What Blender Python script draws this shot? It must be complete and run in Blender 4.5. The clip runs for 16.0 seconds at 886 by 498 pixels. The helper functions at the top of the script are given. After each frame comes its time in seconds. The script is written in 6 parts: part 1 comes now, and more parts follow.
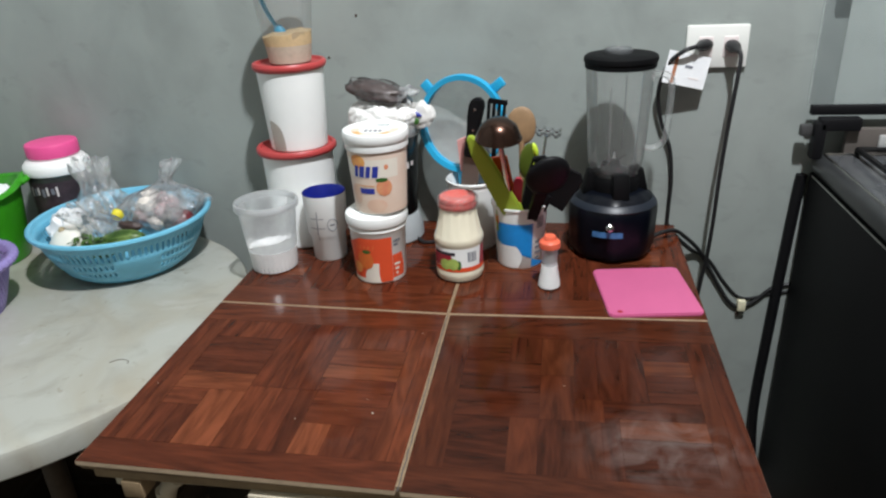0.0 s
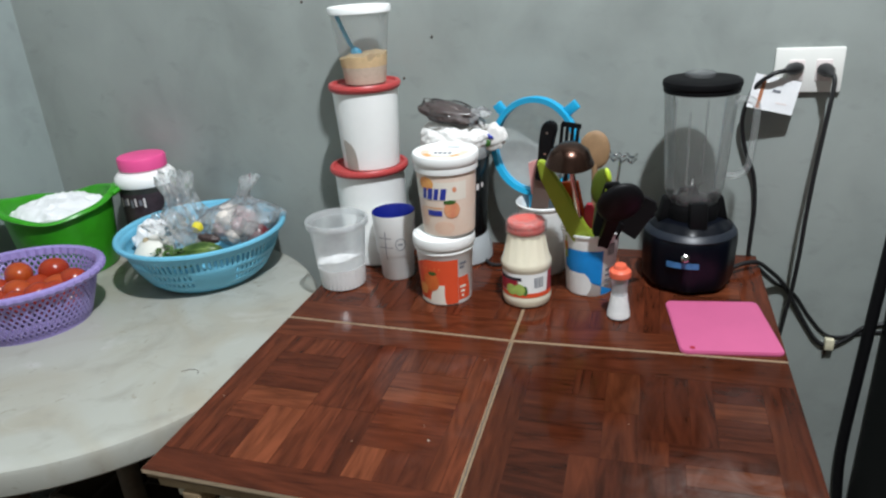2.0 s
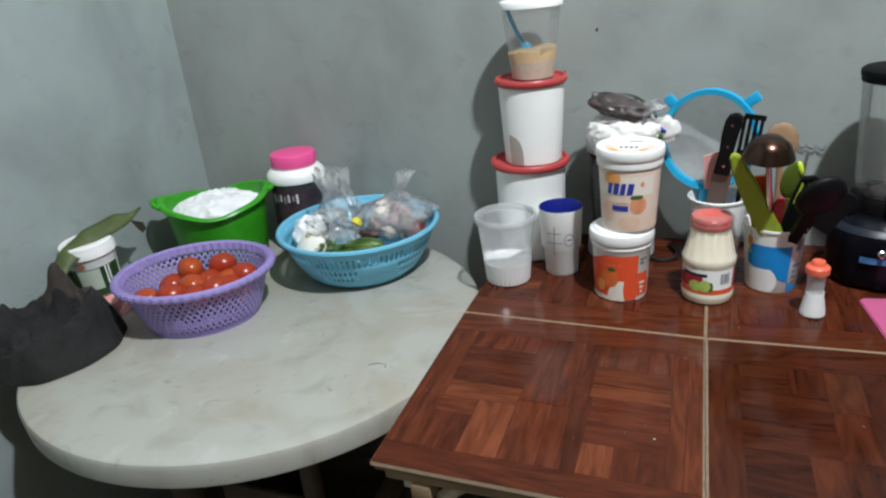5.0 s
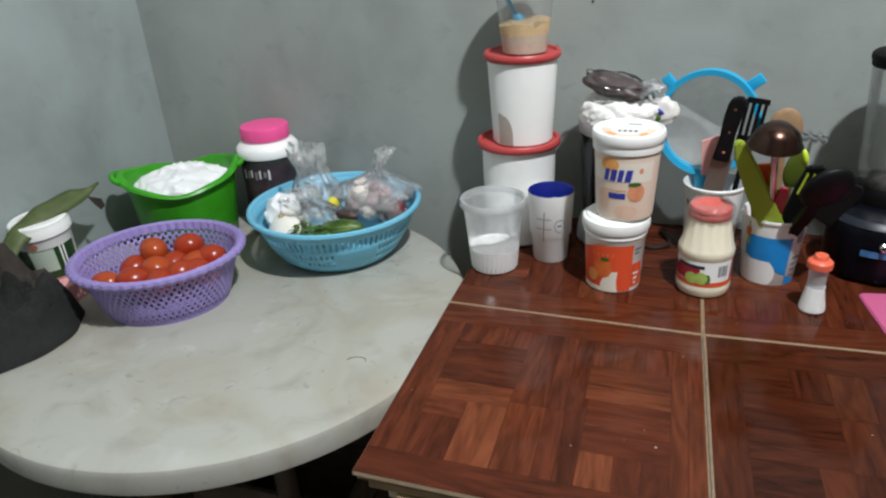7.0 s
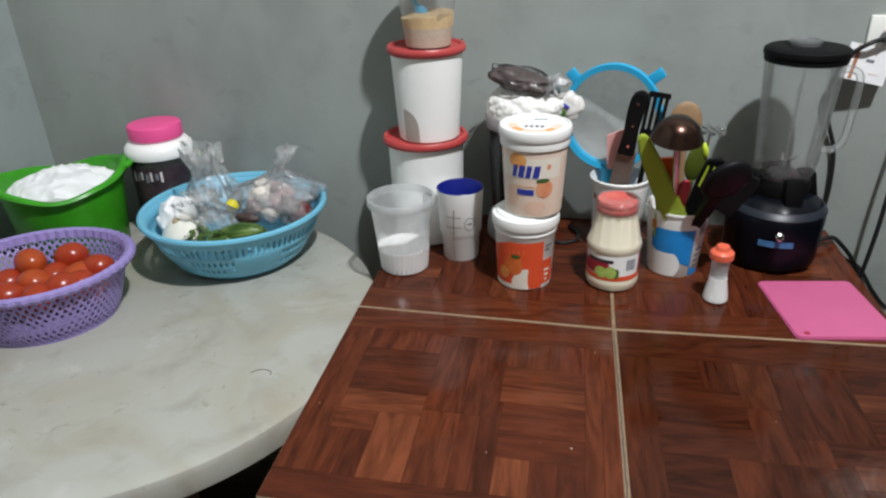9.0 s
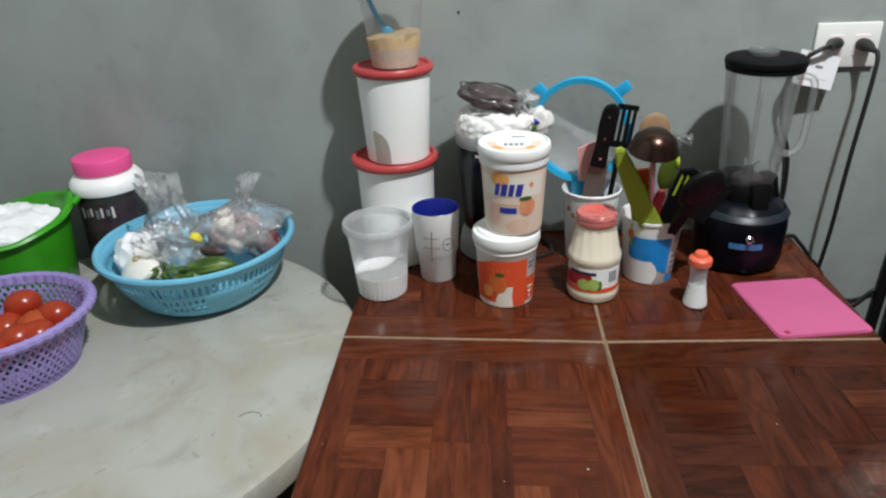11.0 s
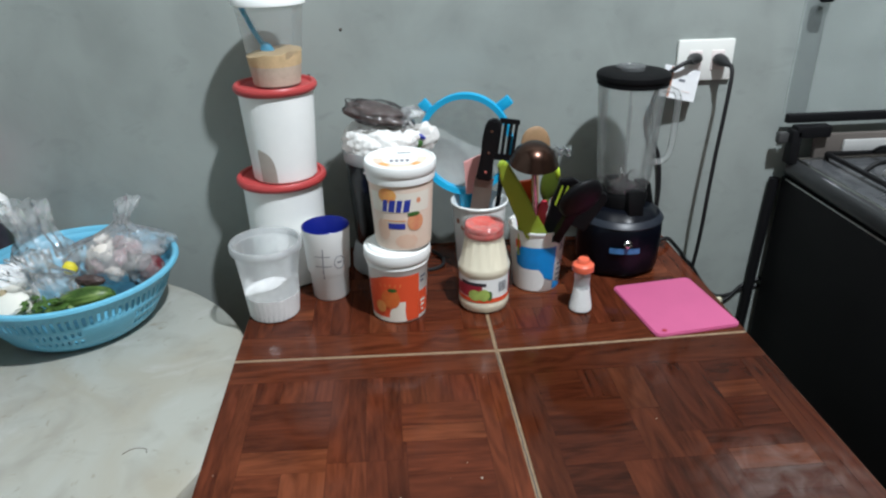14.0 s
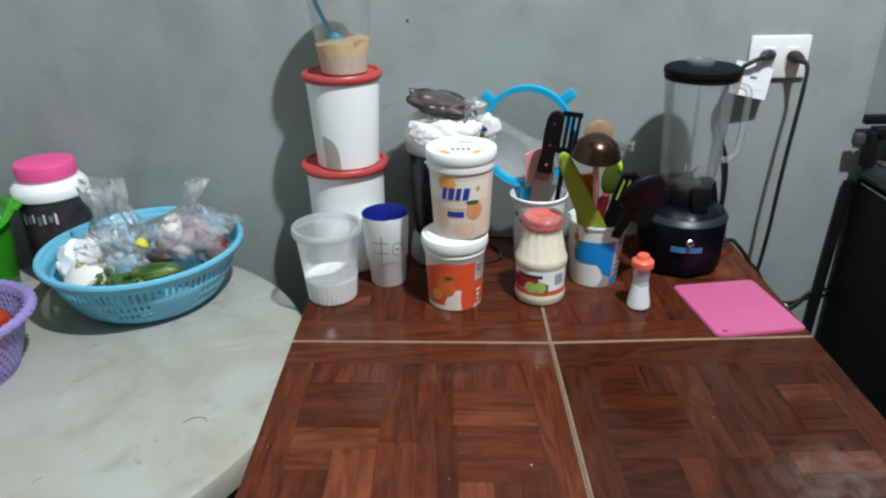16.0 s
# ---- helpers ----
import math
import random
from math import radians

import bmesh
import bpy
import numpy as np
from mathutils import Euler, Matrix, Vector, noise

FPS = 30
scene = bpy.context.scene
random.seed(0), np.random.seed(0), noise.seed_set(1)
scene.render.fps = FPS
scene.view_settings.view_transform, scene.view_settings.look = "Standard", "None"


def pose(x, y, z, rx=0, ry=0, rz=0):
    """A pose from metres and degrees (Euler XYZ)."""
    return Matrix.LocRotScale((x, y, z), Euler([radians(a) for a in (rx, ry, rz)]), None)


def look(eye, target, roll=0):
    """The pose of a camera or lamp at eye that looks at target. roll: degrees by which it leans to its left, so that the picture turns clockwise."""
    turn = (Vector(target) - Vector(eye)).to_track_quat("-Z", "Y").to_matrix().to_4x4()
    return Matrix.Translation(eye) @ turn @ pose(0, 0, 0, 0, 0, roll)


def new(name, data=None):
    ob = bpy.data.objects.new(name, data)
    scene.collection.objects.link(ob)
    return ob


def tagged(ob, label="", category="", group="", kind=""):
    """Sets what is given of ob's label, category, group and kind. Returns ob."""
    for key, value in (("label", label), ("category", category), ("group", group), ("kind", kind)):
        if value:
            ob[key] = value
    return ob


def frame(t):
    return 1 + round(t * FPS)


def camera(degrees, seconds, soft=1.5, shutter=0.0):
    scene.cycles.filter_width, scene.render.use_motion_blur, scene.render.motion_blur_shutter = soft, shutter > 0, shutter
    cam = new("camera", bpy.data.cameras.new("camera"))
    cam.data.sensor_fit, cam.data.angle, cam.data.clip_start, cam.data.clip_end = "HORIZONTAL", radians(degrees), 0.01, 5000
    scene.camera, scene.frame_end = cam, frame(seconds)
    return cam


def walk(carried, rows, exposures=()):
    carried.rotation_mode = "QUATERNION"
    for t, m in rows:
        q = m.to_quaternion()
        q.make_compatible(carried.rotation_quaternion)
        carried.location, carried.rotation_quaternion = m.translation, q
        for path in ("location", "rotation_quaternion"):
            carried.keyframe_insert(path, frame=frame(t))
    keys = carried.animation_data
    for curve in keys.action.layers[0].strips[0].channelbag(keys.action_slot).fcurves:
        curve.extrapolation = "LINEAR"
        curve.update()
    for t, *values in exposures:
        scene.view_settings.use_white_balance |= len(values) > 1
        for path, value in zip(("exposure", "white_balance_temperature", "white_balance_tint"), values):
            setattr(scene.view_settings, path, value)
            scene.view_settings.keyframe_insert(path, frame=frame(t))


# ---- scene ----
cam = camera(65.6, 16.0, soft=2.25)
PATH = [
    (0, (0.192, -1.062, 1.372), (-0.142, 0.732, 0.554), -3.0),
    (0.5, (0.195, -1.055, 1.382), (-0.148, 0.752, 0.596), -4.8),
    (1, (0.234, -1.044, 1.384), (-0.149, 0.758, 0.605), -4.0),
    (1.5, (0.229, -1.046, 1.382), (-0.253, 0.739, 0.621), -4.4),
    (2, (0.208, -1.038, 1.385), (-0.345, 0.721, 0.612), -3.7),
    (2.5, (0.18, -1.046, 1.391), (-0.43, 0.693, 0.614), -5.5),
    (3, (0.134, -1.058, 1.393), (-0.476, 0.677, 0.606), -5.3),
    (3.5, (0.082, -1.071, 1.397), (-0.552, 0.662, 0.628), -5.2),
    (4, (0.044, -1.093, 1.407), (-0.623, 0.625, 0.631), -5.3),
    (4.5, (0.006, -1.113, 1.405), (-0.684, 0.598, 0.632), -5.4),
    (7, (-0.085, -1.035, 1.408), (-0.681, 0.663, 0.534), -3.6),
    (7.5, (-0.084, -1.018, 1.398), (-0.582, 0.701, 0.505), -2.8),
    (8, (-0.074, -1.024, 1.4), (-0.554, 0.726, 0.56), -2.9),
    (8.5, (-0.073, -1.01, 1.398), (-0.489, 0.732, 0.509), -2.8),
    (10.8, (-0.183, -0.949, 1.409), (-0.375, 0.825, 0.507), -1.6),
    (11, (-0.185, -0.972, 1.418), (-0.334, 0.814, 0.53), -2.5),
    (11.5, (-0.176, -0.98, 1.403), (-0.216, 0.793, 0.48), -2.2),
    (12, (-0.171, -0.98, 1.419), (-0.106, 0.803, 0.515), -1.8),
    (12.5, (-0.164, -0.989, 1.419), (-0.044, 0.791, 0.515), -2.0),
    (13, (-0.162, -0.999, 1.424), (-0.026, 0.803, 0.569), -2.9),
    (13.5, (-0.169, -0.992, 1.415), (-0.083, 0.823, 0.579), -2.9),
    (14, (-0.16, -0.974, 1.428), (-0.032, 0.823, 0.56), -1.2),
    (14.5, (-0.174, -0.974, 1.41), (-0.061, 0.811, 0.515), -0.8),
    (15, (-0.176, -0.986, 1.406), (-0.094, 0.816, 0.543), -0.9),
    (15.5, (-0.166, -0.99, 1.404), (-0.123, 0.811, 0.536), -1.4),
    (16, (-0.163, -0.99, 1.406), (-0.198, 0.818, 0.552), -1.2),
]
walk(cam, [(t, look(eye, target, roll)) for t, eye, target, roll in PATH],
     exposures=[(0, 0.05, 6560, 9), (1.5, 0.02, 6450, 8), (3.5, 0.0, 6300, 8), (4.7, -0.05, 6360, 8), (7.0, -0.09, 6580, 9), (8.7, -0.13, 6640, 10), (11.0, -0.15, 6580, 9), (12.0, -0.08, 6500, 9), (13.0, 0.0, 6340, 8), (14.5, 0.0, 6220, 7), (16.0, 0.0, 6210, 7)])

# ---- light ----
world = bpy.data.worlds.new("room_air")
scene.world = world
world.use_nodes = True
world.node_tree.nodes["Background"].inputs[0].default_value = (0.5, 0.6, 0.7, 1)
world.node_tree.nodes["Background"].inputs[1].default_value = 0.008


def point_lamp(name, at, power, colour, radius):
    data = bpy.data.lights.new(name, "POINT")
    data.energy, data.color, data.shadow_soft_size = power, colour, radius
    ob = new(name, data)
    ob.location = at
    return ob


point_lamp("ceiling_bulb", (0.50, -0.82, 3.10), 294, (0.932, 0.972, 1.032), 0.045)
scene.view_settings.exposure = 0.0


# ---- materials ----
def material(name, colour, rough=0.5, metal=0.0, vary=0.15, scale=8.0, bump=0.0, bump_scale=60.0, second=None, transmission=0.0,
             ior=1.45, alpha=1.0, coat=0.0, island=0.0, sub=0.0):
    """A plain surface with variation at two scales."""
    m = bpy.data.materials.new(name)
    m.use_nodes = True
    nt = m.node_tree
    p = nt.nodes["Principled BSDF"]
    p.inputs["Roughness"].default_value = rough
    p.inputs["Metallic"].default_value = metal
    p.inputs["IOR"].default_value = ior
    p.inputs["Transmission Weight"].default_value = transmission
    p.inputs["Alpha"].default_value = alpha
    p.inputs["Coat Weight"].default_value = coat
    if sub:
        p.inputs["Subsurface Weight"].default_value = sub
        p.inputs["Subsurface Scale"].default_value = 0.02
    tc = nt.nodes.new("ShaderNodeTexCoord")
    n1 = nt.nodes.new("ShaderNodeTexNoise")
    n1.inputs["Scale"].default_value = scale
    n1.inputs["Detail"].default_value = 6
    n1.inputs["Roughness"].default_value = 0.65
    nt.links.new(tc.outputs["Object"], n1.inputs["Vector"])
    ramp = nt.nodes.new("ShaderNodeValToRGB")
    ramp.color_ramp.elements[0].position, ramp.color_ramp.elements[1].position = 0.3, 0.7
    lo = second if second else tuple(c * (1 - vary) for c in colour)
    hi = colour if second else tuple(min(1, c * (1 + vary)) for c in colour)
    ramp.color_ramp.elements[0].color = (*lo, 1)
    ramp.color_ramp.elements[1].color = (*hi, 1)
    nt.links.new(n1.outputs["Fac"], ramp.inputs["Fac"])
    nt.links.new(ramp.outputs["Color"], p.inputs["Base Color"])
    if bump:
        n2 = nt.nodes.new("ShaderNodeTexNoise")
        n2.inputs["Scale"].default_value = bump_scale
        n2.inputs["Detail"].default_value = 5
        nt.links.new(tc.outputs["Object"], n2.inputs["Vector"])
        b = nt.nodes.new("ShaderNodeBump")
        b.inputs["Strength"].default_value = bump
        b.inputs["Distance"].default_value = 0.003
        nt.links.new(n2.outputs["Fac"], b.inputs["Height"])
        nt.links.new(b.outputs["Normal"], p.inputs["Normal"])
    return m


M_floor = material("concrete_floor", (0.11, 0.088, 0.066), 0.8, vary=0.25, scale=5, bump=0.3)
M_grout = material("cream_grout", (0.23, 0.158, 0.095), 0.8, vary=0.25, scale=50)
M_white = material("white_plastic", (0.88, 0.89, 0.87), 0.35, vary=0.03)
M_red = material("red_plastic", (0.46, 0.058, 0.058), 0.38, vary=0.06)
M_blue_bowl = material("sky_blue_plastic", (0.16, 0.48, 0.66), 0.35, vary=0.06)
M_purple = material("purple_plastic", (0.30, 0.24, 0.53), 0.4, vary=0.06)
M_green = material("green_plastic", (0.043, 0.33, 0.013), 0.35, vary=0.22)
M_black = material("black_plastic", (0.006, 0.006, 0.007), 0.5, vary=0.2, ior=1.28)
M_pink = material("pink_silicone", (0.52, 0.105, 0.235), 0.55, vary=0.05)
M_stove = material("dark_grey_enamel", (0.007, 0.007, 0.0072), 0.55, vary=0.15, ior=1.2)
# ---- more materials ----
def film(name, colour, body, gloss, rough, wrinkle=0.0, wrinkle_scale=30.0):
    """Thin clear or milky plastic and glass: see-through, with some milkiness and a shine."""
    m = bpy.data.materials.new(name)
    m.use_nodes = True
    nt = m.node_tree
    out = nt.nodes["Material Output"]
    nt.nodes.remove(nt.nodes["Principled BSDF"])
    clear = nt.nodes.new("ShaderNodeBsdfTransparent")
    clear.inputs[0].default_value = (*[0.85 + 0.15 * c for c in colour], 1)
    dif = nt.nodes.new("ShaderNodeBsdfDiffuse")
    dif.inputs[0].default_value = (*colour, 1)
    trans = nt.nodes.new("ShaderNodeBsdfTranslucent")
    trans.inputs[0].default_value = (*colour, 1)
    milk = nt.nodes.new("ShaderNodeMixShader")
    milk.inputs[0].default_value = 0.4
    shine = nt.nodes.new("ShaderNodeBsdfGlossy")
    shine.inputs["Roughness"].default_value = rough
    a = nt.nodes.new("ShaderNodeMixShader")
    b = nt.nodes.new("ShaderNodeMixShader")
    fres = nt.nodes.new("ShaderNodeFresnel")
    fres.inputs[0].default_value = 1.45
    mul = nt.nodes.new("ShaderNodeMath")
    mul.operation = "MULTIPLY"
    mul.use_clamp = True
    mul.inputs[1].default_value = gloss
    tc = nt.nodes.new("ShaderNodeTexCoord")
    n = nt.nodes.new("ShaderNodeTexNoise")
    n.inputs["Scale"].default_value = wrinkle_scale
    n.inputs["Detail"].default_value = 4
    nt.links.new(tc.outputs["Object"], n.inputs["Vector"])
    mr = nt.nodes.new("ShaderNodeMapRange")
    mr.inputs["To Min"].default_value = body * 0.7
    mr.inputs["To Max"].default_value = min(1, body * 1.3)
    nt.links.new(n.outputs["Fac"], mr.inputs["Value"])
    nt.links.new(mr.outputs[0], a.inputs[0])
    nt.links.new(dif.outputs[0], milk.inputs[1])
    nt.links.new(trans.outputs[0], milk.inputs[2])
    nt.links.new(clear.outputs[0], a.inputs[1])
    nt.links.new(milk.outputs[0], a.inputs[2])
    nt.links.new(fres.outputs[0], mul.inputs[0])
    nt.links.new(mul.outputs[0], b.inputs[0])
    nt.links.new(a.outputs[0], b.inputs[1])
    nt.links.new(shine.outputs[0], b.inputs[2])
    nt.links.new(b.outputs[0], out.inputs[0])
    if wrinkle:
        bp = nt.nodes.new("ShaderNodeBump")
        bp.inputs["Strength"].default_value = wrinkle
        bp.inputs["Distance"].default_value = 0.01
        nt.links.new(n.outputs["Fac"], bp.inputs["Height"])
        for s in (dif, shine, fres):
            nt.links.new(bp.outputs[0], s.inputs["Normal"])
    return m


def plank_print(name, dark, light, painted_haze=False):
    """Glazed print of wood planks, with the grain along u; the last argument paints a greyish reflection haze into the
    glaze.
    """
    m = bpy.data.materials.new(name)
    m.use_nodes = True
    nt = m.node_tree
    p = nt.nodes["Principled BSDF"]
    uv = nt.nodes.new("ShaderNodeTexCoord")
    geo = nt.nodes.new("ShaderNodeNewGeometry")
    comb = nt.nodes.new("ShaderNodeCombineXYZ")
    mulr = nt.nodes.new("ShaderNodeMath")
    mulr.operation = "MULTIPLY"
    mulr.inputs[1].default_value = 37.0
    nt.links.new(geo.outputs["Random Per Island"], mulr.inputs[0])
    nt.links.new(mulr.outputs[0], comb.inputs[2])
    mp = nt.nodes.new("ShaderNodeMapping")
    mp.inputs["Scale"].default_value = (9, 58, 1)
    nt.links.new(uv.outputs["UV"], mp.inputs["Vector"])
    add = nt.nodes.new("ShaderNodeVectorMath")
    nt.links.new(mp.outputs[0], add.inputs[0])
    nt.links.new(comb.outputs[0], add.inputs[1])
    n = nt.nodes.new("ShaderNodeTexNoise")
    n.inputs["Scale"].default_value = 1.0
    n.inputs["Detail"].default_value = 5
    n.inputs["Distortion"].default_value = 2.4
    nt.links.new(add.outputs[0], n.inputs["Vector"])
    ramp = nt.nodes.new("ShaderNodeValToRGB")
    ramp.color_ramp.elements[0].position, ramp.color_ramp.elements[1].position = 0.34, 0.66
    ramp.color_ramp.elements[0].color = (*dark, 1)
    ramp.color_ramp.elements[1].color = (*light, 1)
    # arched figure mixed into the fine grain
    fm = nt.nodes.new("ShaderNodeMapping")
    fm.inputs["Scale"].default_value = (3.2, 19, 1)
    nt.links.new(uv.outputs["UV"], fm.inputs["Vector"])
    fa = nt.nodes.new("ShaderNodeVectorMath")
    nt.links.new(fm.outputs[0], fa.inputs[0])
    nt.links.new(comb.outputs[0], fa.inputs[1])
    fig = nt.nodes.new("ShaderNodeTexNoise")
    fig.inputs["Scale"].default_value = 1.0
    fig.inputs["Detail"].default_value = 2
    fig.inputs["Distortion"].default_value = 3.6
    nt.links.new(fa.outputs[0], fig.inputs["Vector"])
    blend = nt.nodes.new("ShaderNodeMix")
    blend.inputs[0].default_value = 0.66
    nt.links.new(n.outputs["Fac"], blend.inputs[2])
    nt.links.new(fig.outputs["Fac"], blend.inputs[3])
    nt.links.new(blend.outputs[0], ramp.inputs["Fac"])
    hsv = nt.nodes.new("ShaderNodeHueSaturation")
    val = nt.nodes.new("ShaderNodeMapRange")
    val.inputs["To Min"].default_value, val.inputs["To Max"].default_value = 0.82, 1.18
    nt.links.new(geo.outputs["Random Per Island"], val.inputs["Value"])
    nt.links.new(val.outputs[0], hsv.inputs["Value"])
    nt.links.new(ramp.outputs[0], hsv.inputs["Color"])
    surface = hsv.outputs[0]
    # pale reflection haze on the right tile, mixed into the base colour
    if painted_haze:
        spot = nt.nodes.new("ShaderNodeMapping")
        spot.inputs["Location"].default_value = (-0.335, 0.325, 0)
        nt.links.new(uv.outputs["Object"], spot.inputs["Vector"])
        flat = nt.nodes.new("ShaderNodeVectorMath")
        flat.operation = "MULTIPLY"
        flat.inputs[1].default_value = (1.0, 1.5, 0.0)
        nt.links.new(spot.outputs[0], flat.inputs[0])
        length = nt.nodes.new("ShaderNodeVectorMath")
        length.operation = "LENGTH"
        nt.links.new(flat.outputs[0], length.inputs[0])
        haze_noise = nt.nodes.new("ShaderNodeTexNoise")
        haze_noise.inputs["Scale"].default_value, haze_noise.inputs["Detail"].default_value, haze_noise.inputs["Distortion"].default_value = 16, 6, 1.5
        nt.links.new(uv.outputs["Object"], haze_noise.inputs["Vector"])
        edge = nt.nodes.new("ShaderNodeMapRange")
        edge.interpolation_type = "SMOOTHSTEP"
        edge.inputs["From Min"].default_value, edge.inputs["From Max"].default_value = 0.15, 0.02
        nt.links.new(length.outputs["Value"], edge.inputs["Value"])
        amount = nt.nodes.new("ShaderNodeMapRange")
        amount.inputs["From Min"].default_value, amount.inputs["From Max"].default_value = 0.38, 0.72
        amount.inputs["To Max"].default_value = 0.42
        nt.links.new(haze_noise.outputs["Fac"], amount.inputs["Value"])
        both = nt.nodes.new("ShaderNodeMath")
        both.operation = "MULTIPLY"
        nt.links.new(edge.outputs[0], both.inputs[0])
        nt.links.new(amount.outputs[0], both.inputs[1])
        mark = nt.nodes.new("ShaderNodeMix")
        mark.data_type = "RGBA"
        nt.links.new(both.outputs[0], mark.inputs[0])
        nt.links.new(surface, mark.inputs[6])
        mark.inputs[7].default_value = (0.20, 0.165, 0.15, 1)
        surface = mark.outputs[2]
    nt.links.new(surface, p.inputs["Base Color"])
    dirt = nt.nodes.new("ShaderNodeTexNoise")
    dirt.inputs["Scale"].default_value = 7
    dirt.inputs["Detail"].default_value = 7
    nt.links.new(uv.outputs["Object"], dirt.inputs["Vector"])
    p.inputs["IOR"].default_value = 1.30
    rr = nt.nodes.new("ShaderNodeMapRange")
    rr.inputs["From Min"].default_value, rr.inputs["From Max"].default_value = 0.35, 0.75
    rr.inputs["To Min"].default_value, rr.inputs["To Max"].default_value = 0.07, 0.17
    nt.links.new(dirt.outputs["Fac"], rr.inputs["Value"])
    nt.links.new(rr.outputs[0], p.inputs["Roughness"])
    bp = nt.nodes.new("ShaderNodeBump")
    bp.inputs["Strength"].default_value, bp.inputs["Distance"].default_value = 0.06, 0.002
    nt.links.new(n.outputs["Fac"], bp.inputs["Height"])
    nt.links.new(bp.outputs[0], p.inputs["Normal"])
    return m


def plaster(name, colour):
    """Trowelled cement with cloudy patches, fine grit and smears."""
    m = bpy.data.materials.new(name)
    m.use_nodes = True
    nt = m.node_tree
    p = nt.nodes["Principled BSDF"]
    p.inputs["Roughness"].default_value = 0.72
    tc = nt.nodes.new("ShaderNodeTexCoord")

    def noise_at(scale, detail, stretch=(1, 1, 1), distort=0.0):
        mp = nt.nodes.new("ShaderNodeMapping")
        mp.inputs["Scale"].default_value = stretch
        nt.links.new(tc.outputs["Object"], mp.inputs["Vector"])
        n = nt.nodes.new("ShaderNodeTexNoise")
        n.inputs["Scale"].default_value = scale
        n.inputs["Detail"].default_value = detail
        n.inputs["Distortion"].default_value = distort
        nt.links.new(mp.outputs[0], n.inputs["Vector"])
        return n.outputs["Fac"]

    big, mid, fine = noise_at(1.9, 5, distort=0.8), noise_at(6.5, 7, (1.15, 1, 0.85), 0.5), noise_at(90, 3)
    mix1 = nt.nodes.new("ShaderNodeMath")
    mix1.operation = "MULTIPLY_ADD"
    nt.links.new(big, mix1.inputs[0])
    mix1.inputs[1].default_value = 0.55
    half = nt.nodes.new("ShaderNodeMath")
    half.operation = "MULTIPLY"
    half.inputs[1].default_value = 0.45
    nt.links.new(mid, half.inputs[0])
    nt.links.new(half.outputs[0], mix1.inputs[2])
    ramp = nt.nodes.new("ShaderNodeValToRGB")
    e = ramp.color_ramp.elements
    e[0].position, e[0].color = 0.32, (*[c * 0.76 for c in colour], 1)
    e[1].position, e[1].color = 0.68, (*[c * 1.12 for c in colour], 1)
    k = e.new(0.5)
    k.color = (*colour, 1)
    nt.links.new(mix1.outputs[0], ramp.inputs[0])
    # sparse grey scuffs
    scuff = nt.nodes.new("ShaderNodeMapRange")
    scuff.inputs["From Min"].default_value, scuff.inputs["From Max"].default_value = 0.60, 0.80
    scuff.inputs["To Max"].default_value = 0.34
    nt.links.new(noise_at(15, 4, (1, 1, 1.7), 0.4), scuff.inputs["Value"])
    worn = nt.nodes.new("ShaderNodeMix")
    worn.data_type = "RGBA"
    nt.links.new(scuff.outputs[0], worn.inputs[0])
    nt.links.new(ramp.outputs[0], worn.inputs[6])
    worn.inputs[7].default_value = (*[c * 0.5 for c in colour], 1)
    nt.links.new(worn.outputs[2], p.inputs["Base Color"])
    bp = nt.nodes.new("ShaderNodeBump")
    bp.inputs["Strength"].default_value, bp.inputs["Distance"].default_value = 0.22, 0.003
    nt.links.new(mid, bp.inputs["Height"])
    bq = nt.nodes.new("ShaderNodeBump")
    bq.inputs["Strength"].default_value, bq.inputs["Distance"].default_value = 0.12, 0.001
    nt.links.new(fine, bq.inputs["Height"])
    nt.links.new(bp.outputs[0], bq.inputs["Normal"])
    nt.links.new(bq.outputs[0], p.inputs["Normal"])
    return m


